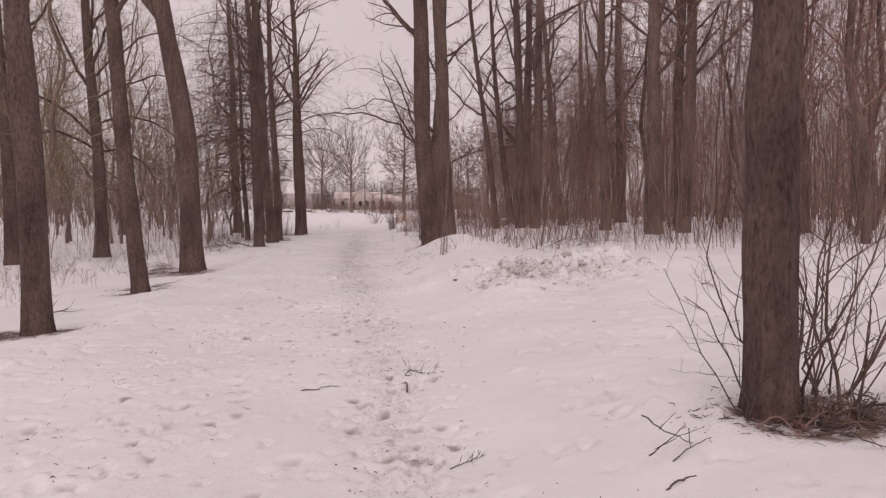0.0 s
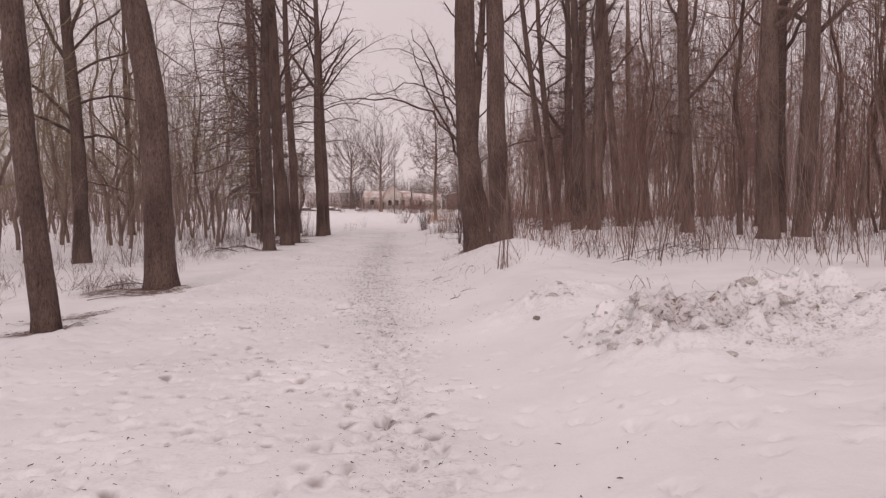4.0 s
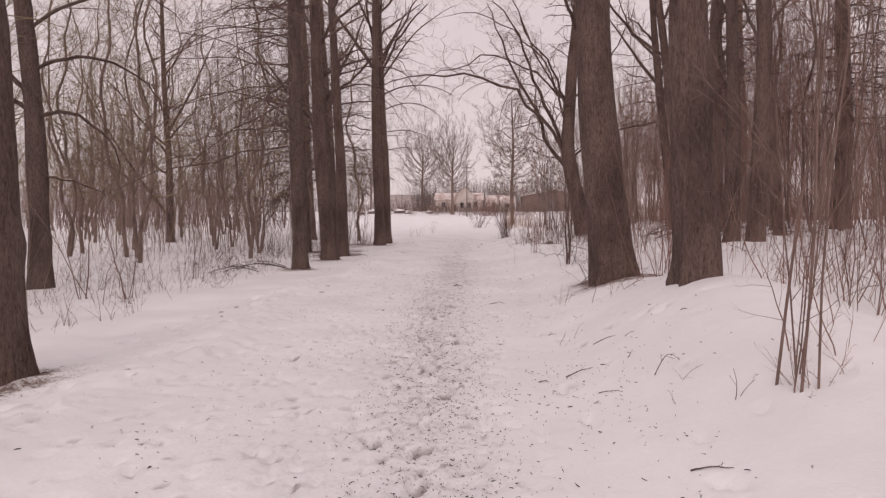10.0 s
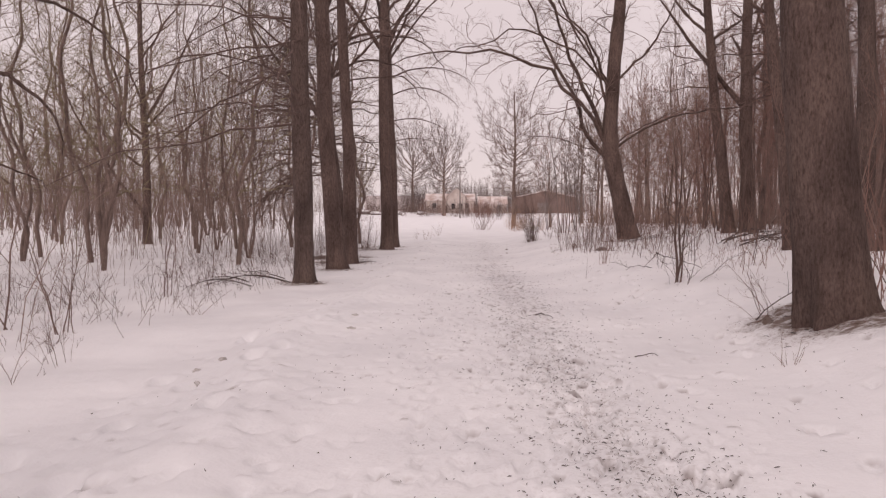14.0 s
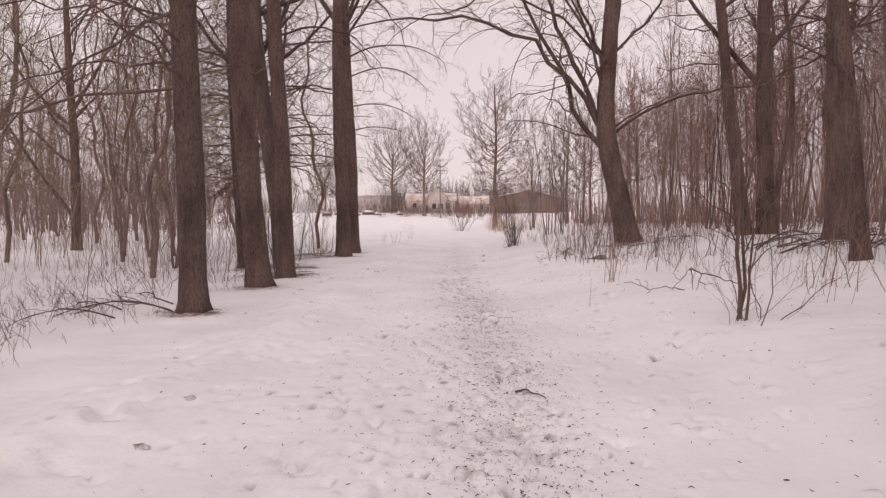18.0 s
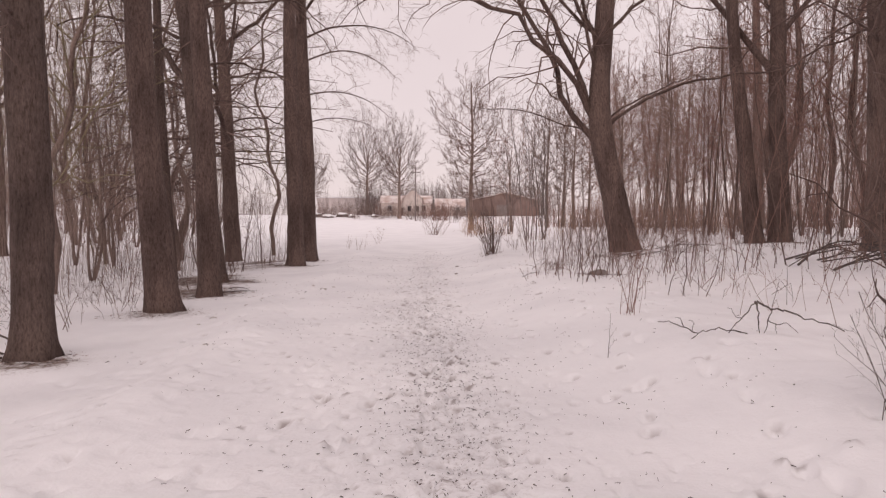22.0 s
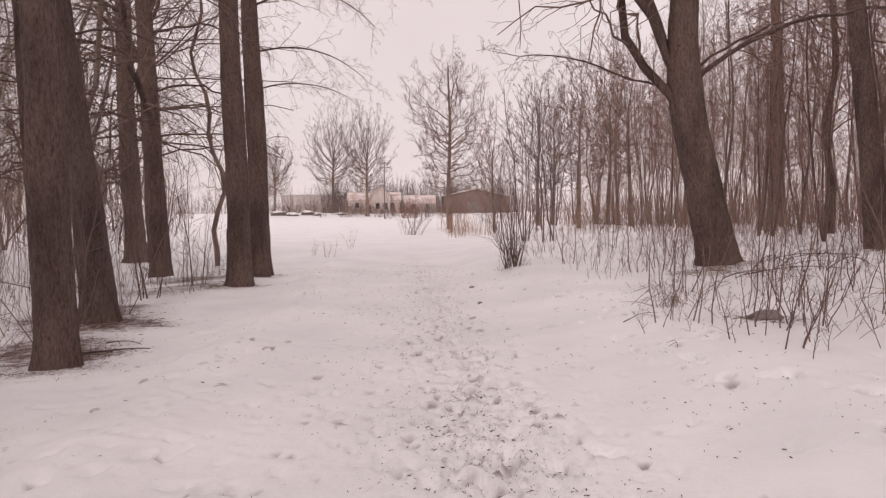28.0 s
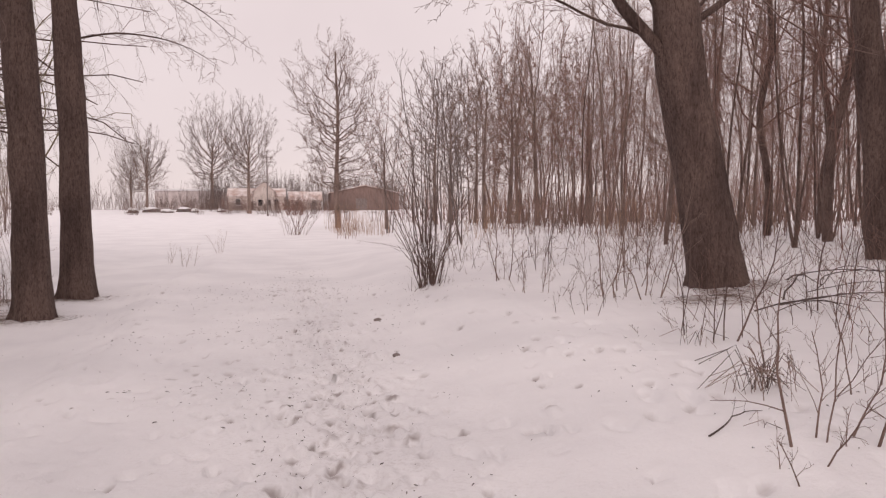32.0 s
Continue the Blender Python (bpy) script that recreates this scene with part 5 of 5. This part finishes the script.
for k, (x, y, n) in enumerate(((-6.6, 45.1, 26), (-6.2, 44.9, 30), (-6.9, 44.8, 20), (-5.6, 42.5, 10), (-7.4, 54.6, 30), (-6.0, 42.9, 14), (-6.0, 50.5, 14), (1.6, 18.6, 10), (2.75, 4.3, 16), (-5.1, 20.3, 12), (-6.6, 20.9, 12), (-5.0, 10.4, 12), (-7.2, 46.0, 30), (-7.6, 46.6, 26), (-6.7, 46.2, 24), (-6.9, 52.2, 20), (-6.2, 35.0, 14), (-6.2, 39.0, 12))):
    shrub(x, y, n, (0.08, 0.34), (0.0025, 0.004), 0.3, TWIG_RED if k % 2 else STRAW, "tuft of red-brown dry grass at a trunk's foot", 760 + k, 2, 0.35, name="dry_grass", category="grass")
bent_stalks(1.25, 42.7, 34, 395, 0.3)
bent_stalks(-6.05, 20.75, 70, 394, 0.36)
bent_stalks(-6.6, 20.5, 30, 393, 0.3)
bent_stalks(-5.2, 20.35, 16, 392, 0.14)
bent_stalks(0.8, 42.0, 3, 396, 0.12)
bent_stalks(2.55, 40.6, 5, 391, 0.22)
bent_stalks(1.7, 40.3, 4, 390, 0.16)
bent_stalks(2.2, 39.4, 3, 389, 0.16)
fallen(-6.1, 42.9, 0.9, 75, 0.016, 388, "bare branch lying at a trunk's foot", 0.02, 2)
fallen(-5.9, 43.4, 0.5, 110, 0.01, 387, "short dark branch lying at a trunk's foot", 0.02, 2)
for k in range(10):
    r_ = np.random.default_rng(860 + k)
    fallen(r_.uniform(2.6, 5.2), r_.uniform(44.5, 47.3), r_.uniform(0.7, 1.8), r_.uniform(40, 140), r_.uniform(0.006, 0.013), 870 + k, "dead branch lying round the maple's foot", r_.uniform(0.03, 0.2), 4)
bent_stalks(1.75, 44.3, 8, 397, 0.26)
bent_stalks(0.6, 40.6, 2, 398, 0.1)
fallen(0.5, 42.1, 0.5, 100, 0.006, 399, "thin twig lying on smooth snow", 0.03, 2)
for k in range(18):
    r_ = np.random.default_rng(400 + k)
    fallen(5.6 + r_.uniform(-0.6, 3.2), 39.6 + r_.uniform(-0.8, 1.6), r_.uniform(1.4, 3.2), r_.uniform(60, 120), r_.uniform(0.009, 0.022), 430 + k, "dead branch thrown on a heap of brushwood", r_.uniform(0.1, 0.45), 6)
shrub(-6.5, 43.7, 4, (2.4, 4.6), (0.014, 0.024), 0.22, TWIG_DARK, "dark multi-stemmed sapling beside the path-side trunks", 454, 9, 0.1, name="sapling", category="sapling")
shrub(-7.3, 49.2, 5, (2.0, 4.2), (0.012, 0.02), 0.3, TWIG_DARK, "dark multi-stemmed sapling beside the path-side trunks", 455, 9, 0.12, name="sapling", category="sapling")
shrub(-6.9, 51.2, 7, (1.4, 3.6), (0.008, 0.016), 0.3, TWIG_DARK, "bare dark shrub between two lime trunks", 456, 8, 0.16)
for k, (x, y, n, h) in enumerate(((-6.6, 43.6, 9, 1.6), (-6.9, 46.4, 14, 2.4), (-7.4, 47.6, 9, 2.2), (-6.7, 50.0, 9, 1.6), (-6.9, 53.5, 11, 2.0), (-7.3, 41.0, 8, 1.8), (-6.8, 38.0, 6, 1.4))):
    shrub(x, y, n, (0.4, h), (0.004, 0.01), 0.3, TWIG, "bare brown shoots between the path-side trunks", 460 + k, 5, 0.22)
for k, (x, y) in enumerate(((-4.6, 60.5), (-5.4, 63), (-4.2, 66))):
    shrub(x, y, 5, (0.4, 1.1), (0.005, 0.008), 0.2, STRAW, "dry weed stalks at the field's edge", 480 + k, 4, 0.2)
shrub(-1.15, 85.9, 24, (1.0, 3.6), (0.012, 0.02), 0.7, TWIG, "small bare bush beside the path ahead", 490, 5, 0.24)
shrub(1.4, 79, 9, (0.6, 1.8), (0.01, 0.018), 0.6, TWIG_RED, "low reddish bush beside the path ahead", 491, 4, 0.2)
for k, (x, y, h) in enumerate(((4.6, 72, 9), (6.4, 78, 10), (5.3, 88, 8), (8.2, 82, 11), (4.2, 64, 6))):
    shrub(x, y, 4, (h * 0.6, h), (0.03, 0.05), 0.3, FAR_TWIG, "slim young tree with a few stems", 495 + k, 14, 0.05, name="young_tree", category="tree")


# ---- litter and clods ----
def flecks(name, n, place, size, label, seed, mat):
    """Many small bits of bark and twig lying on the snow."""
    r_ = np.random.default_rng(seed)
    xy = place(r_, n)
    ln = size[0] + (size[1] - size[0]) * r_.random(n) ** 2.6
    a = r_.random(n) * 6.283
    z = np.array([sz(*p) for p in xy])
    d = np.stack([np.cos(a), np.sin(a)], -1) * ln[:, None] / 2
    mid = np.concatenate([xy, (z + 0.004)[:, None]], 1)
    P = np.stack([mid - np.c_[d, np.zeros(n)], mid + np.c_[r_.normal(0, 0.004, (n, 2)), np.full(n, 0.005)], mid + np.c_[d, r_.uniform(0, 0.012, n)]], 1)
    R = (r_.uniform(0.0013, 0.0036, n) * (0.6 + ln / size[1]))[:, None] * np.array([0.6, 1.0, 0.5])[None]
    return tagged(new(name, tubes(name, [(P, R, 3)], mat)), label, "litter", kind="stuff")


def along_track(r_, n):
    y = r_.uniform(2.5, 58, n)
    clump = vnoise(y * 1.3, y * 0 + 3.0, 91)
    keep = r_.random(n) < (0.25 + 0.9 * clump) * (1 - 0.8 * smooth(27, 38, y)) * (0.22 + 0.78 * smooth(9, 18, y))
    y = np.where(keep, y, r_.uniform(15, 40, n))
    return np.stack([track_x(y) + r_.normal(0, 0.26, n) + 0.16 * np.sign(r_.normal(size=n)), y], -1)


def over_path(r_, n):
    out = []
    while len(out) < n:
        x, y = r_.normal(-1.5, 1.35), r_.uniform(2.5, 55)
        if float(fbm(np.array(x * 1.1), np.array(y * 1.1), 97)) > 0.47 + 0.07 * float(1 - smooth(9, 18, y)):
            out.append((x, y))
    return np.array(out)


def beside(r_, n):
    return np.stack([r_.uniform(-5.2, 3.2, n), r_.uniform(2.5, 55, n)], -1)


flecks("bark_litter", 7500, along_track, (0.005, 0.032), "dark bark crumbs trodden into the path", 501, LITTER)
flecks("bark_litter", 3600, over_path, (0.006, 0.034), "bark crumbs scattered over the snowy path", 502, LITTER)
flecks("bark_litter", 700, beside, (0.006, 0.045), "bark crumbs and twigs on smooth snow", 503, LITTER)
def at_feet(r_, n):
    k = r_.integers(0, len(FEET), n)
    c = np.array(FEET)[k]
    a, q = r_.random(n) * 6.283, c[:, 2] * (0.35 + 0.5 * np.abs(r_.normal(0, 0.6, n)))
    return np.stack([c[:, 0] + q * np.cos(a) * 1.2, c[:, 1] + q * np.sin(a) * 0.8], -1)


flecks("bark_litter", 210, lambda r_, n: np.stack([0.35 + r_.normal(0, 0.38, n), 19.7 + r_.normal(0, 1.0, n)], -1), (0.008, 0.042), "bark crumbs and twig ends on the snow bank", 507, LITTER)
flecks("bark_litter", 200, lambda r_, n: np.stack([0.75 + r_.normal(0, 0.5, n), r_.uniform(23, 46, n)], -1), (0.008, 0.045), "bark crumbs and twig ends beside the path", 508, LITTER)
flecks("leaf_litter", 760, lambda r_, n: np.stack([2.72 + r_.normal(0, 0.34, n), 4.36 + r_.normal(0, 0.2, n)], -1), (0.015, 0.08), "brown leaves and twigs round a lime's foot", 506, LITTER)
flecks("leaf_litter", 4200, at_feet, (0.015, 0.09), "brown leaf and twig litter round the tree feet", 504, LITTER)
flecks("leaf_litter", 3400, at_feet, (0.015, 0.08), "reddish leaf litter round the tree feet", 505, TWIG_RED)


def clod_mesh(seed, mat, jag):
    """An uneven broken lump of about unit size."""
    bm = bmesh.new()
    bmesh.ops.create_icosphere(bm, subdivisions=2, radius=1)
    for v in bm.verts:
        q = v.co.copy()
        f = 0.75 + 0.5 * noise.noise(q * 1.3 + Vector((seed * 3.1, 0, 0))) + jag * noise.noise(q * 3.1 + Vector((0, seed * 1.7, 0)))
        v.co = Vector((q.x * 1.25 * f, q.y * f, q.z * 0.6 * f))
    me = bpy.data.meshes.new("snow_clod")
    bm.to_mesh(me)
    bm.free()
    me.polygons.foreach_set("use_smooth", [True] * len(me.polygons))
    me.materials.append(mat)
    return me


DIRTY_SNOW = two_tone("dirty_snow", (0.4, 0.35, 0.32), (0.8, 0.79, 0.79), 5.0, fine=24.0)
CLODS = [clod_mesh(k, DIRTY_SNOW if k % 3 else SNOW, 0.6) for k in range(9)]
DARK_CLOD = clod_mesh(20, POLE, 0.4)


def clod(x, y, size, k, label, me=None, name="snow_clod", group="clods of the ploughed snow", up=-0.05):
    ob = new(name, me or CLODS[k % 9])
    ob.matrix_world = pose(x, y, sz(x, y) + size * up, 0, 0, k * 47) @ Matrix.Diagonal((size, size, size, 1))
    return tagged(ob, label, "snow", group)


r_ = np.random.default_rng(606)
for k in range(210):
    x = r_.uniform(1.4, 4.5)
    y = 12.2 + 0.25 * math.sin(x * 2.1) + r_.normal(0, 0.36)
    clod(x, y, 0.015 + 0.075 * r_.random() ** 2.4, k, "broken lump of dirty snow on the bank")
for k in range(30):
    clod(r_.normal(1.6, 0.35), r_.normal(15.0, 0.3), 0.02 + 0.06 * r_.random() ** 2, 200 + k, "broken lump of snow beside the path")
for k in range(60):
    clod(r_.normal(-4.2, 0.5), r_.uniform(8, 46), 0.015 + 0.05 * r_.random() ** 2, 300 + k, "small lump of snow at the path's edge")
clod(1.36, 14.0, 0.065, 301, "dark frozen clod beside the path", DARK_CLOD, "clod", "")
clod(-1.16, 16.76, 0.13, 302, "rounded lump of clean snow on the path", CLODS[0], "snow_lump", "", 0.35)
clod(-4.4, 19.2, 0.1, 303, "lump of snow thrown beside the path", CLODS[2], "snow_lump", "", 0.1)
clod(1.97, 41.62, 0.2, 306, "dark mound of leaf litter among the shoots", DARK_CLOD, "litter_mound", "")
clod(-0.6, 48.7, 0.07, 304, "dark frozen clod on the path's edge", DARK_CLOD, "clod", "")
clod(-0.72, 46.2, 0.05, 305, "dark frozen clod on the path's edge", DARK_CLOD, "clod", "")


# ---- beyond the field ----
def box(name, parent, x, y, z, sx, sy, sz_, mat, label="", bevel=0.02):
    bm = bmesh.new()
    bmesh.ops.create_cube(bm, size=1)
    for v in bm.verts:
        v.co = Vector((x + v.co.x * sx, y + v.co.y * sy, z + (v.co.z + 0.5) * sz_))
    if bevel:
        bmesh.ops.bevel(bm, geom=bm.edges[:], offset=bevel, segments=1, affect="EDGES")
    me = bpy.data.meshes.new(name)
    bm.to_mesh(me)
    bm.free()
    me.materials.append(mat)
    return part(name, me, parent, label)


def gable(name, parent, x, y, z, sx, sy, h, mat, over=0.4, thick=0.18, label=""):
    """A pitched roof with its ridge along x, built of two thick slopes."""
    prof = [(-sy / 2 - over, -over * h / (sy / 2)), (0, h), (sy / 2 + over, -over * h / (sy / 2)), (sy / 2 + over, -over * h / (sy / 2) - thick), (0, h - thick), (-sy / 2 - over, -over * h / (sy / 2) - thick)]
    bm = bmesh.new()
    a = [bm.verts.new((x - sx / 2 - over, y + p, z + q)) for p, q in prof]
    b = [bm.verts.new((x + sx / 2 + over, y + p, z + q)) for p, q in prof]
    n = len(prof)
    for k in range(n):
        bm.faces.new((a[k], a[(k + 1) % n], b[(k + 1) % n], b[k]))
    for q in (a, b):
        bm.faces.new((q[0], q[1], q[4], q[5]))
        bm.faces.new((q[1], q[2], q[3], q[4]))
    bmesh.ops.recalc_face_normals(bm, faces=bm.faces[:])
    me = bpy.data.meshes.new(name)
    bm.to_mesh(me)
    bm.free()
    me.materials.append(mat)
    return part(name, me, parent, label)


def gable_wall(parent, x, y, z, sx, sy, h, mat):
    """The wall under a gable, closed to the ridge."""
    bm = bmesh.new()
    vs = []
    for sx_ in (-1, 1):
        vs.append([bm.verts.new((x + sx_ * sx / 2, y + p, z + q)) for p, q in ((-sy / 2, 0), (0, h), (sy / 2, 0))])
    bm.faces.new(vs[0])
    bm.faces.new(vs[1])
    for k in range(3):
        bm.faces.new((vs[0][k], vs[0][(k + 1) % 3], vs[1][(k + 1) % 3], vs[1][k]))
    bmesh.ops.recalc_face_normals(bm, faces=bm.faces[:])
    me = bpy.data.meshes.new("gable_wall")
    bm.to_mesh(me)
    bm.free()
    me.materials.append(mat)
    return part("gable_wall", me, parent)


def window(parent, x, y, z, w, h):
    """A cased window on the wall that faces the path."""
    f = box("window", parent, x, y - 0.06, z, w, 0.12, h, PAINT)
    for k in (-1, 1):
        g = box("pane", f, x + k * w * 0.22, y - 0.125, z + 0.1, w * 0.38, 0.02, h - 0.2, PANE, bevel=0)
    box("sill", f, x, y - 0.13, z - 0.08, w + 0.2, 0.2, 0.07, PAINT, bevel=0)
    return f


house = holder("house", -8.3, 238, sz(-8.3, 238), "pale plastered village house with a snowy rust roof", "house")
box("wall", house, 0, 0, -0.2, 14, 8, 3.9, PLASTER)
gable_wall(house, 0, 0, 3.7, 13.9, 7.9, 1.9, PLASTER)
gable("roof", house, 0, 0, 3.75, 14, 8, 1.95, ROOF)
box("chimney", house, 2.5, 0.3, 5.0, 0.8, 0.8, 2.2, BOARD)
for wx in (-4.6, 0.9, 4.9):
    window(house, wx, -4.02, 1.2, 1.3, 1.7)
box("door", house, -0.95, -4.06, 0, 1.0, 0.12, 2.1, BOARD)
porch = holder("house", -6.4, 233.4, sz(-6.4, 233.4), "pale gabled front wing of a village house", "house")
porch.matrix_world = pose(-6.4, 233.4, sz(-6.4, 233.4), 0, 0, 90)
box("wall", porch, 0, 0, -0.2, 3.6, 5.2, 5.2, PLASTER)
gable_wall(porch, 0, 0, 5.0, 3.5, 5.1, 2.2, PLASTER)
gable("roof", porch, 0, 0, 5.05, 3.6, 5.2, 2.25, ROOF)
box("window", porch, -1.82, 0.9, 1.2, 0.1, 1.0, 1.5, PANE)
box("window", porch, -1.82, -1.2, 1.2, 0.1, 1.0, 1.5, PANE)
annex = holder("house", 5.6, 238, sz(5.6, 238), "low pale cottage with a rust-coloured roof", "house")
box("wall", annex, -1.5, 0, -0.2, 8, 6, 3.0, PLASTER)
gable_wall(annex, -1.5, 0, 2.8, 7.9, 5.9, 2.0, PLASTER)
gable("roof", annex, -1.5, 0, 2.85, 8, 6, 2.05, ROOF)
for wx in (-3.6, 0.6):
    window(annex, wx, -3.02, 1.0, 1.1, 1.3)
barn = holder("barn", 19.5, 232, 0, "broad brown barn with a snow-edged gable roof", "barn")
barn.matrix_world = pose(19.5, 238, sz(19.5, 238), 0, 0, 90)
box("wall", barn, 0, 0, -0.2, 10, 18, 4.8, BOARD)
gable_wall(barn, 0, 0, 4.6, 9.9, 17.9, 1.9, BOARD)
gable("roof", barn, 0, 0, 4.65, 10, 18, 1.95, ROOF, thick=0.2, label="roof under a thin layer of snow")
for k in range(43):
    y = -8.82 + k * 0.42
    box("board", barn, -5.03, y, -0.1, 0.05, 0.38, 4.6, BOARD, bevel=0)
box("door", barn, -5.09, 1.0, 0, 0.08, 3.0, 3.0, POLE)
farm = holder("farm_building", -28, 264, sz(-28, 264), "long grey-brown farm building with a flat snowy roof", "building")
box("wall", farm, 0, 0, -0.2, 18, 9, 5.6, GREY_WALL)
box("roof", farm, 0, 0, 5.4, 18.8, 9.8, 0.45, SNOW)
for k in range(40):
    box("board", farm, -8.8 + k * 0.45, -4.53, -0.1, 0.4, 0.06, 5.4, GREY_WALL, bevel=0)


def utility_pole(x, y, H):
    top = holder("utility_pole", x, y, sz(x, y) - 0.1, "wooden utility pole with two cross-arms", "pole")
    line, r = trunk_line(H, 0.3, 0.0, (5, 0.0), N=8)
    part("post", tubes("post", [(line[None], np.linspace(0.15, 0.1, 8)[None], 8)], POLE), top)
    for z in (H - 0.4, H - 1.3):
        arm = box("cross_arm", top, 0, -0.16, z, 2.2, 0.12, 0.14, POLE)
        for k in (-0.9, -0.3, 0.3, 0.9):
            box("insulator", arm, k, -0.16, z + 0.14, 0.1, 0.1, 0.18, PAINT)
    return top


utility_pole(-4.6, 182, 11.5)


def wood_stack(x, y, w, h, seed):
    """A stack of cut logs with its ends to the path and a thick cap of snow."""
    r_ = np.random.default_rng(seed)
    top = holder("log_stack", x, y, sz(x, y) - 0.1, "stack of cut logs under a thick cap of snow", "log stack", "log stacks beyond the field")
    n, rows = int(w / 0.5), max(int(h / 0.42), 1)
    for j in range(rows):
        for i in range(n - j):
            rad = r_.uniform(0.19, 0.25)
            px, pz = -w / 2 + (i + 0.5 + j * 0.5) * 0.5, 0.25 + j * 0.4
            P = np.array([[[px, -0.9 + r_.uniform(-0.2, 0.2), pz], [px, -0.88, pz], [px, 0.9, pz]]])
            part("log", tubes("log", [(P, np.array([[0.02, rad, rad]]), 8)], POLE if (i + j) % 3 else BOARD), top)
    cap = part("snow_cap", CLODS[seed % 3 * 3], top, "rounded cap of clean snow")
    cap.location, cap.scale = (0, -0.3, 0.3 + rows * 0.34), (w * 0.42, 1.1, 0.75)
    return top


for k, (x, y, w, h) in enumerate(((-32.5, 226, 4.0, 0.9), (-28.6, 224, 3.0, 0.5), (-25.2, 227, 3.6, 0.9), (-22.4, 225, 2.2, 0.5), (-36.0, 223, 2.6, 0.9), (-16.5, 226, 2.0, 0.5))):
    wood_stack(x, y, w, h, 590 + k)
shrub(0.8, 190, 64, (1.4, 4.6), (0.03, 0.055), 2.0, TWIG_RED, "dense reddish bush in front of the house", 520, 8, 0.24)
for k, (x, y) in enumerate(((-33, 205), (-15, 218), (-50, 205), (-3, 222), (-25, 232), (-19.5, 238), (-31, 230), (7.5, 226), (12, 222), (-36, 236), (-12, 229), (-5, 231), (2.5, 230), (-28, 254), (-23, 256), (-33, 257), (10, 231), (16, 228), (-13.4, 231), (-9.9, 230.5), (-6.2, 231), (0.8, 231.5), (4.4, 230), (8.2, 232.5), (13.2, 230))):
    shrub(x, y, 22, (1.2, 4.0), (0.03, 0.05), 1.6, TWIG, "rounded bare bush at the far side of the field", 521 + k, 7, 0.24)
thicket("distant_hedge", 260, (-62, -22, 240, 262), (2.0, 9.0), (0.03, 0.06), FAR_TWIG, "grey-brown hedge beyond the field", 530, 7, 0.16)
thicket("distant_hedge", 1100, (-24, 34, 244, 268), (3.5, 11.0), (0.04, 0.08), FAR_TWIG, "grey-brown hedge behind the house", 531, 8, 0.1)
thicket("distant_scrub", 600, (9, 60, 112, 165), (2.0, 5.5), (0.025, 0.05), TWIG_RED, "brown scrub beyond the young trees", 532, 6, 0.1, lambda x, y: x > 5 + 0.16 * (y - 90) and not (3 < x < 15 and y > 140))
thicket("distant_wood", 450, (-300, 220, 360, 480), (4, 15), (0.08, 0.16), FAR_TWIG, "distant bare wood on the skyline", 533, 9, 0.14, tw_len=0.5)
thicket("distant_wood", 450, (-130, -45, 120, 240), (6, 13), (0.05, 0.1), TWIG, "bare wood at the field's far corner", 534, 7, 0.08, lambda x, y: x < -30 - 0.2 * (y - 90))
thicket("distant_wood", 500, (45, 150, 60, 240), (7, 13), (0.05, 0.1), TWIG, "bare wood behind the young trees", 535, 7, 0.08, lambda x, y: x > 20 + 0.25 * y)
for k in range(16):
    r_ = np.random.default_rng(900 + k)
    x, y = -20 + 2.05 * k + r_.normal(0, 0.7), r_.uniform(212, 229)
    shrub(x, y, 12, (1.6, 5.2), (0.02, 0.04), 0.9, (TWIG, FAR_TWIG, TWIG_RED)[k % 3], "small bare fruit tree before the farm buildings", 910 + k, 16, 0.26, name="fruit_tree", category="tree", crook=0.16)
# the wood closes behind the start
thicket("wood_behind", 160, (-30, 30, -30, -6), (8, 15), (0.06, 0.12), TWIG, "bare wood behind the start of the path", 536, 6, 0.06)
for k, (x, y, h) in enumerate(((4.5, 128, 5), (9.5, 132, 6.5), (13, 126, 6), (6.5, 138, 4.5), (17, 135, 7), (-3.5, 178, 6), (2.8, 160, 5))):
    shrub(x, y, 9, (h * 0.45, h), (0.02, 0.045), 0.9, FAR_TWIG, "bare bushy young tree before the farm buildings", 560 + k, 9, 0.14, name="young_tree", category="tree")
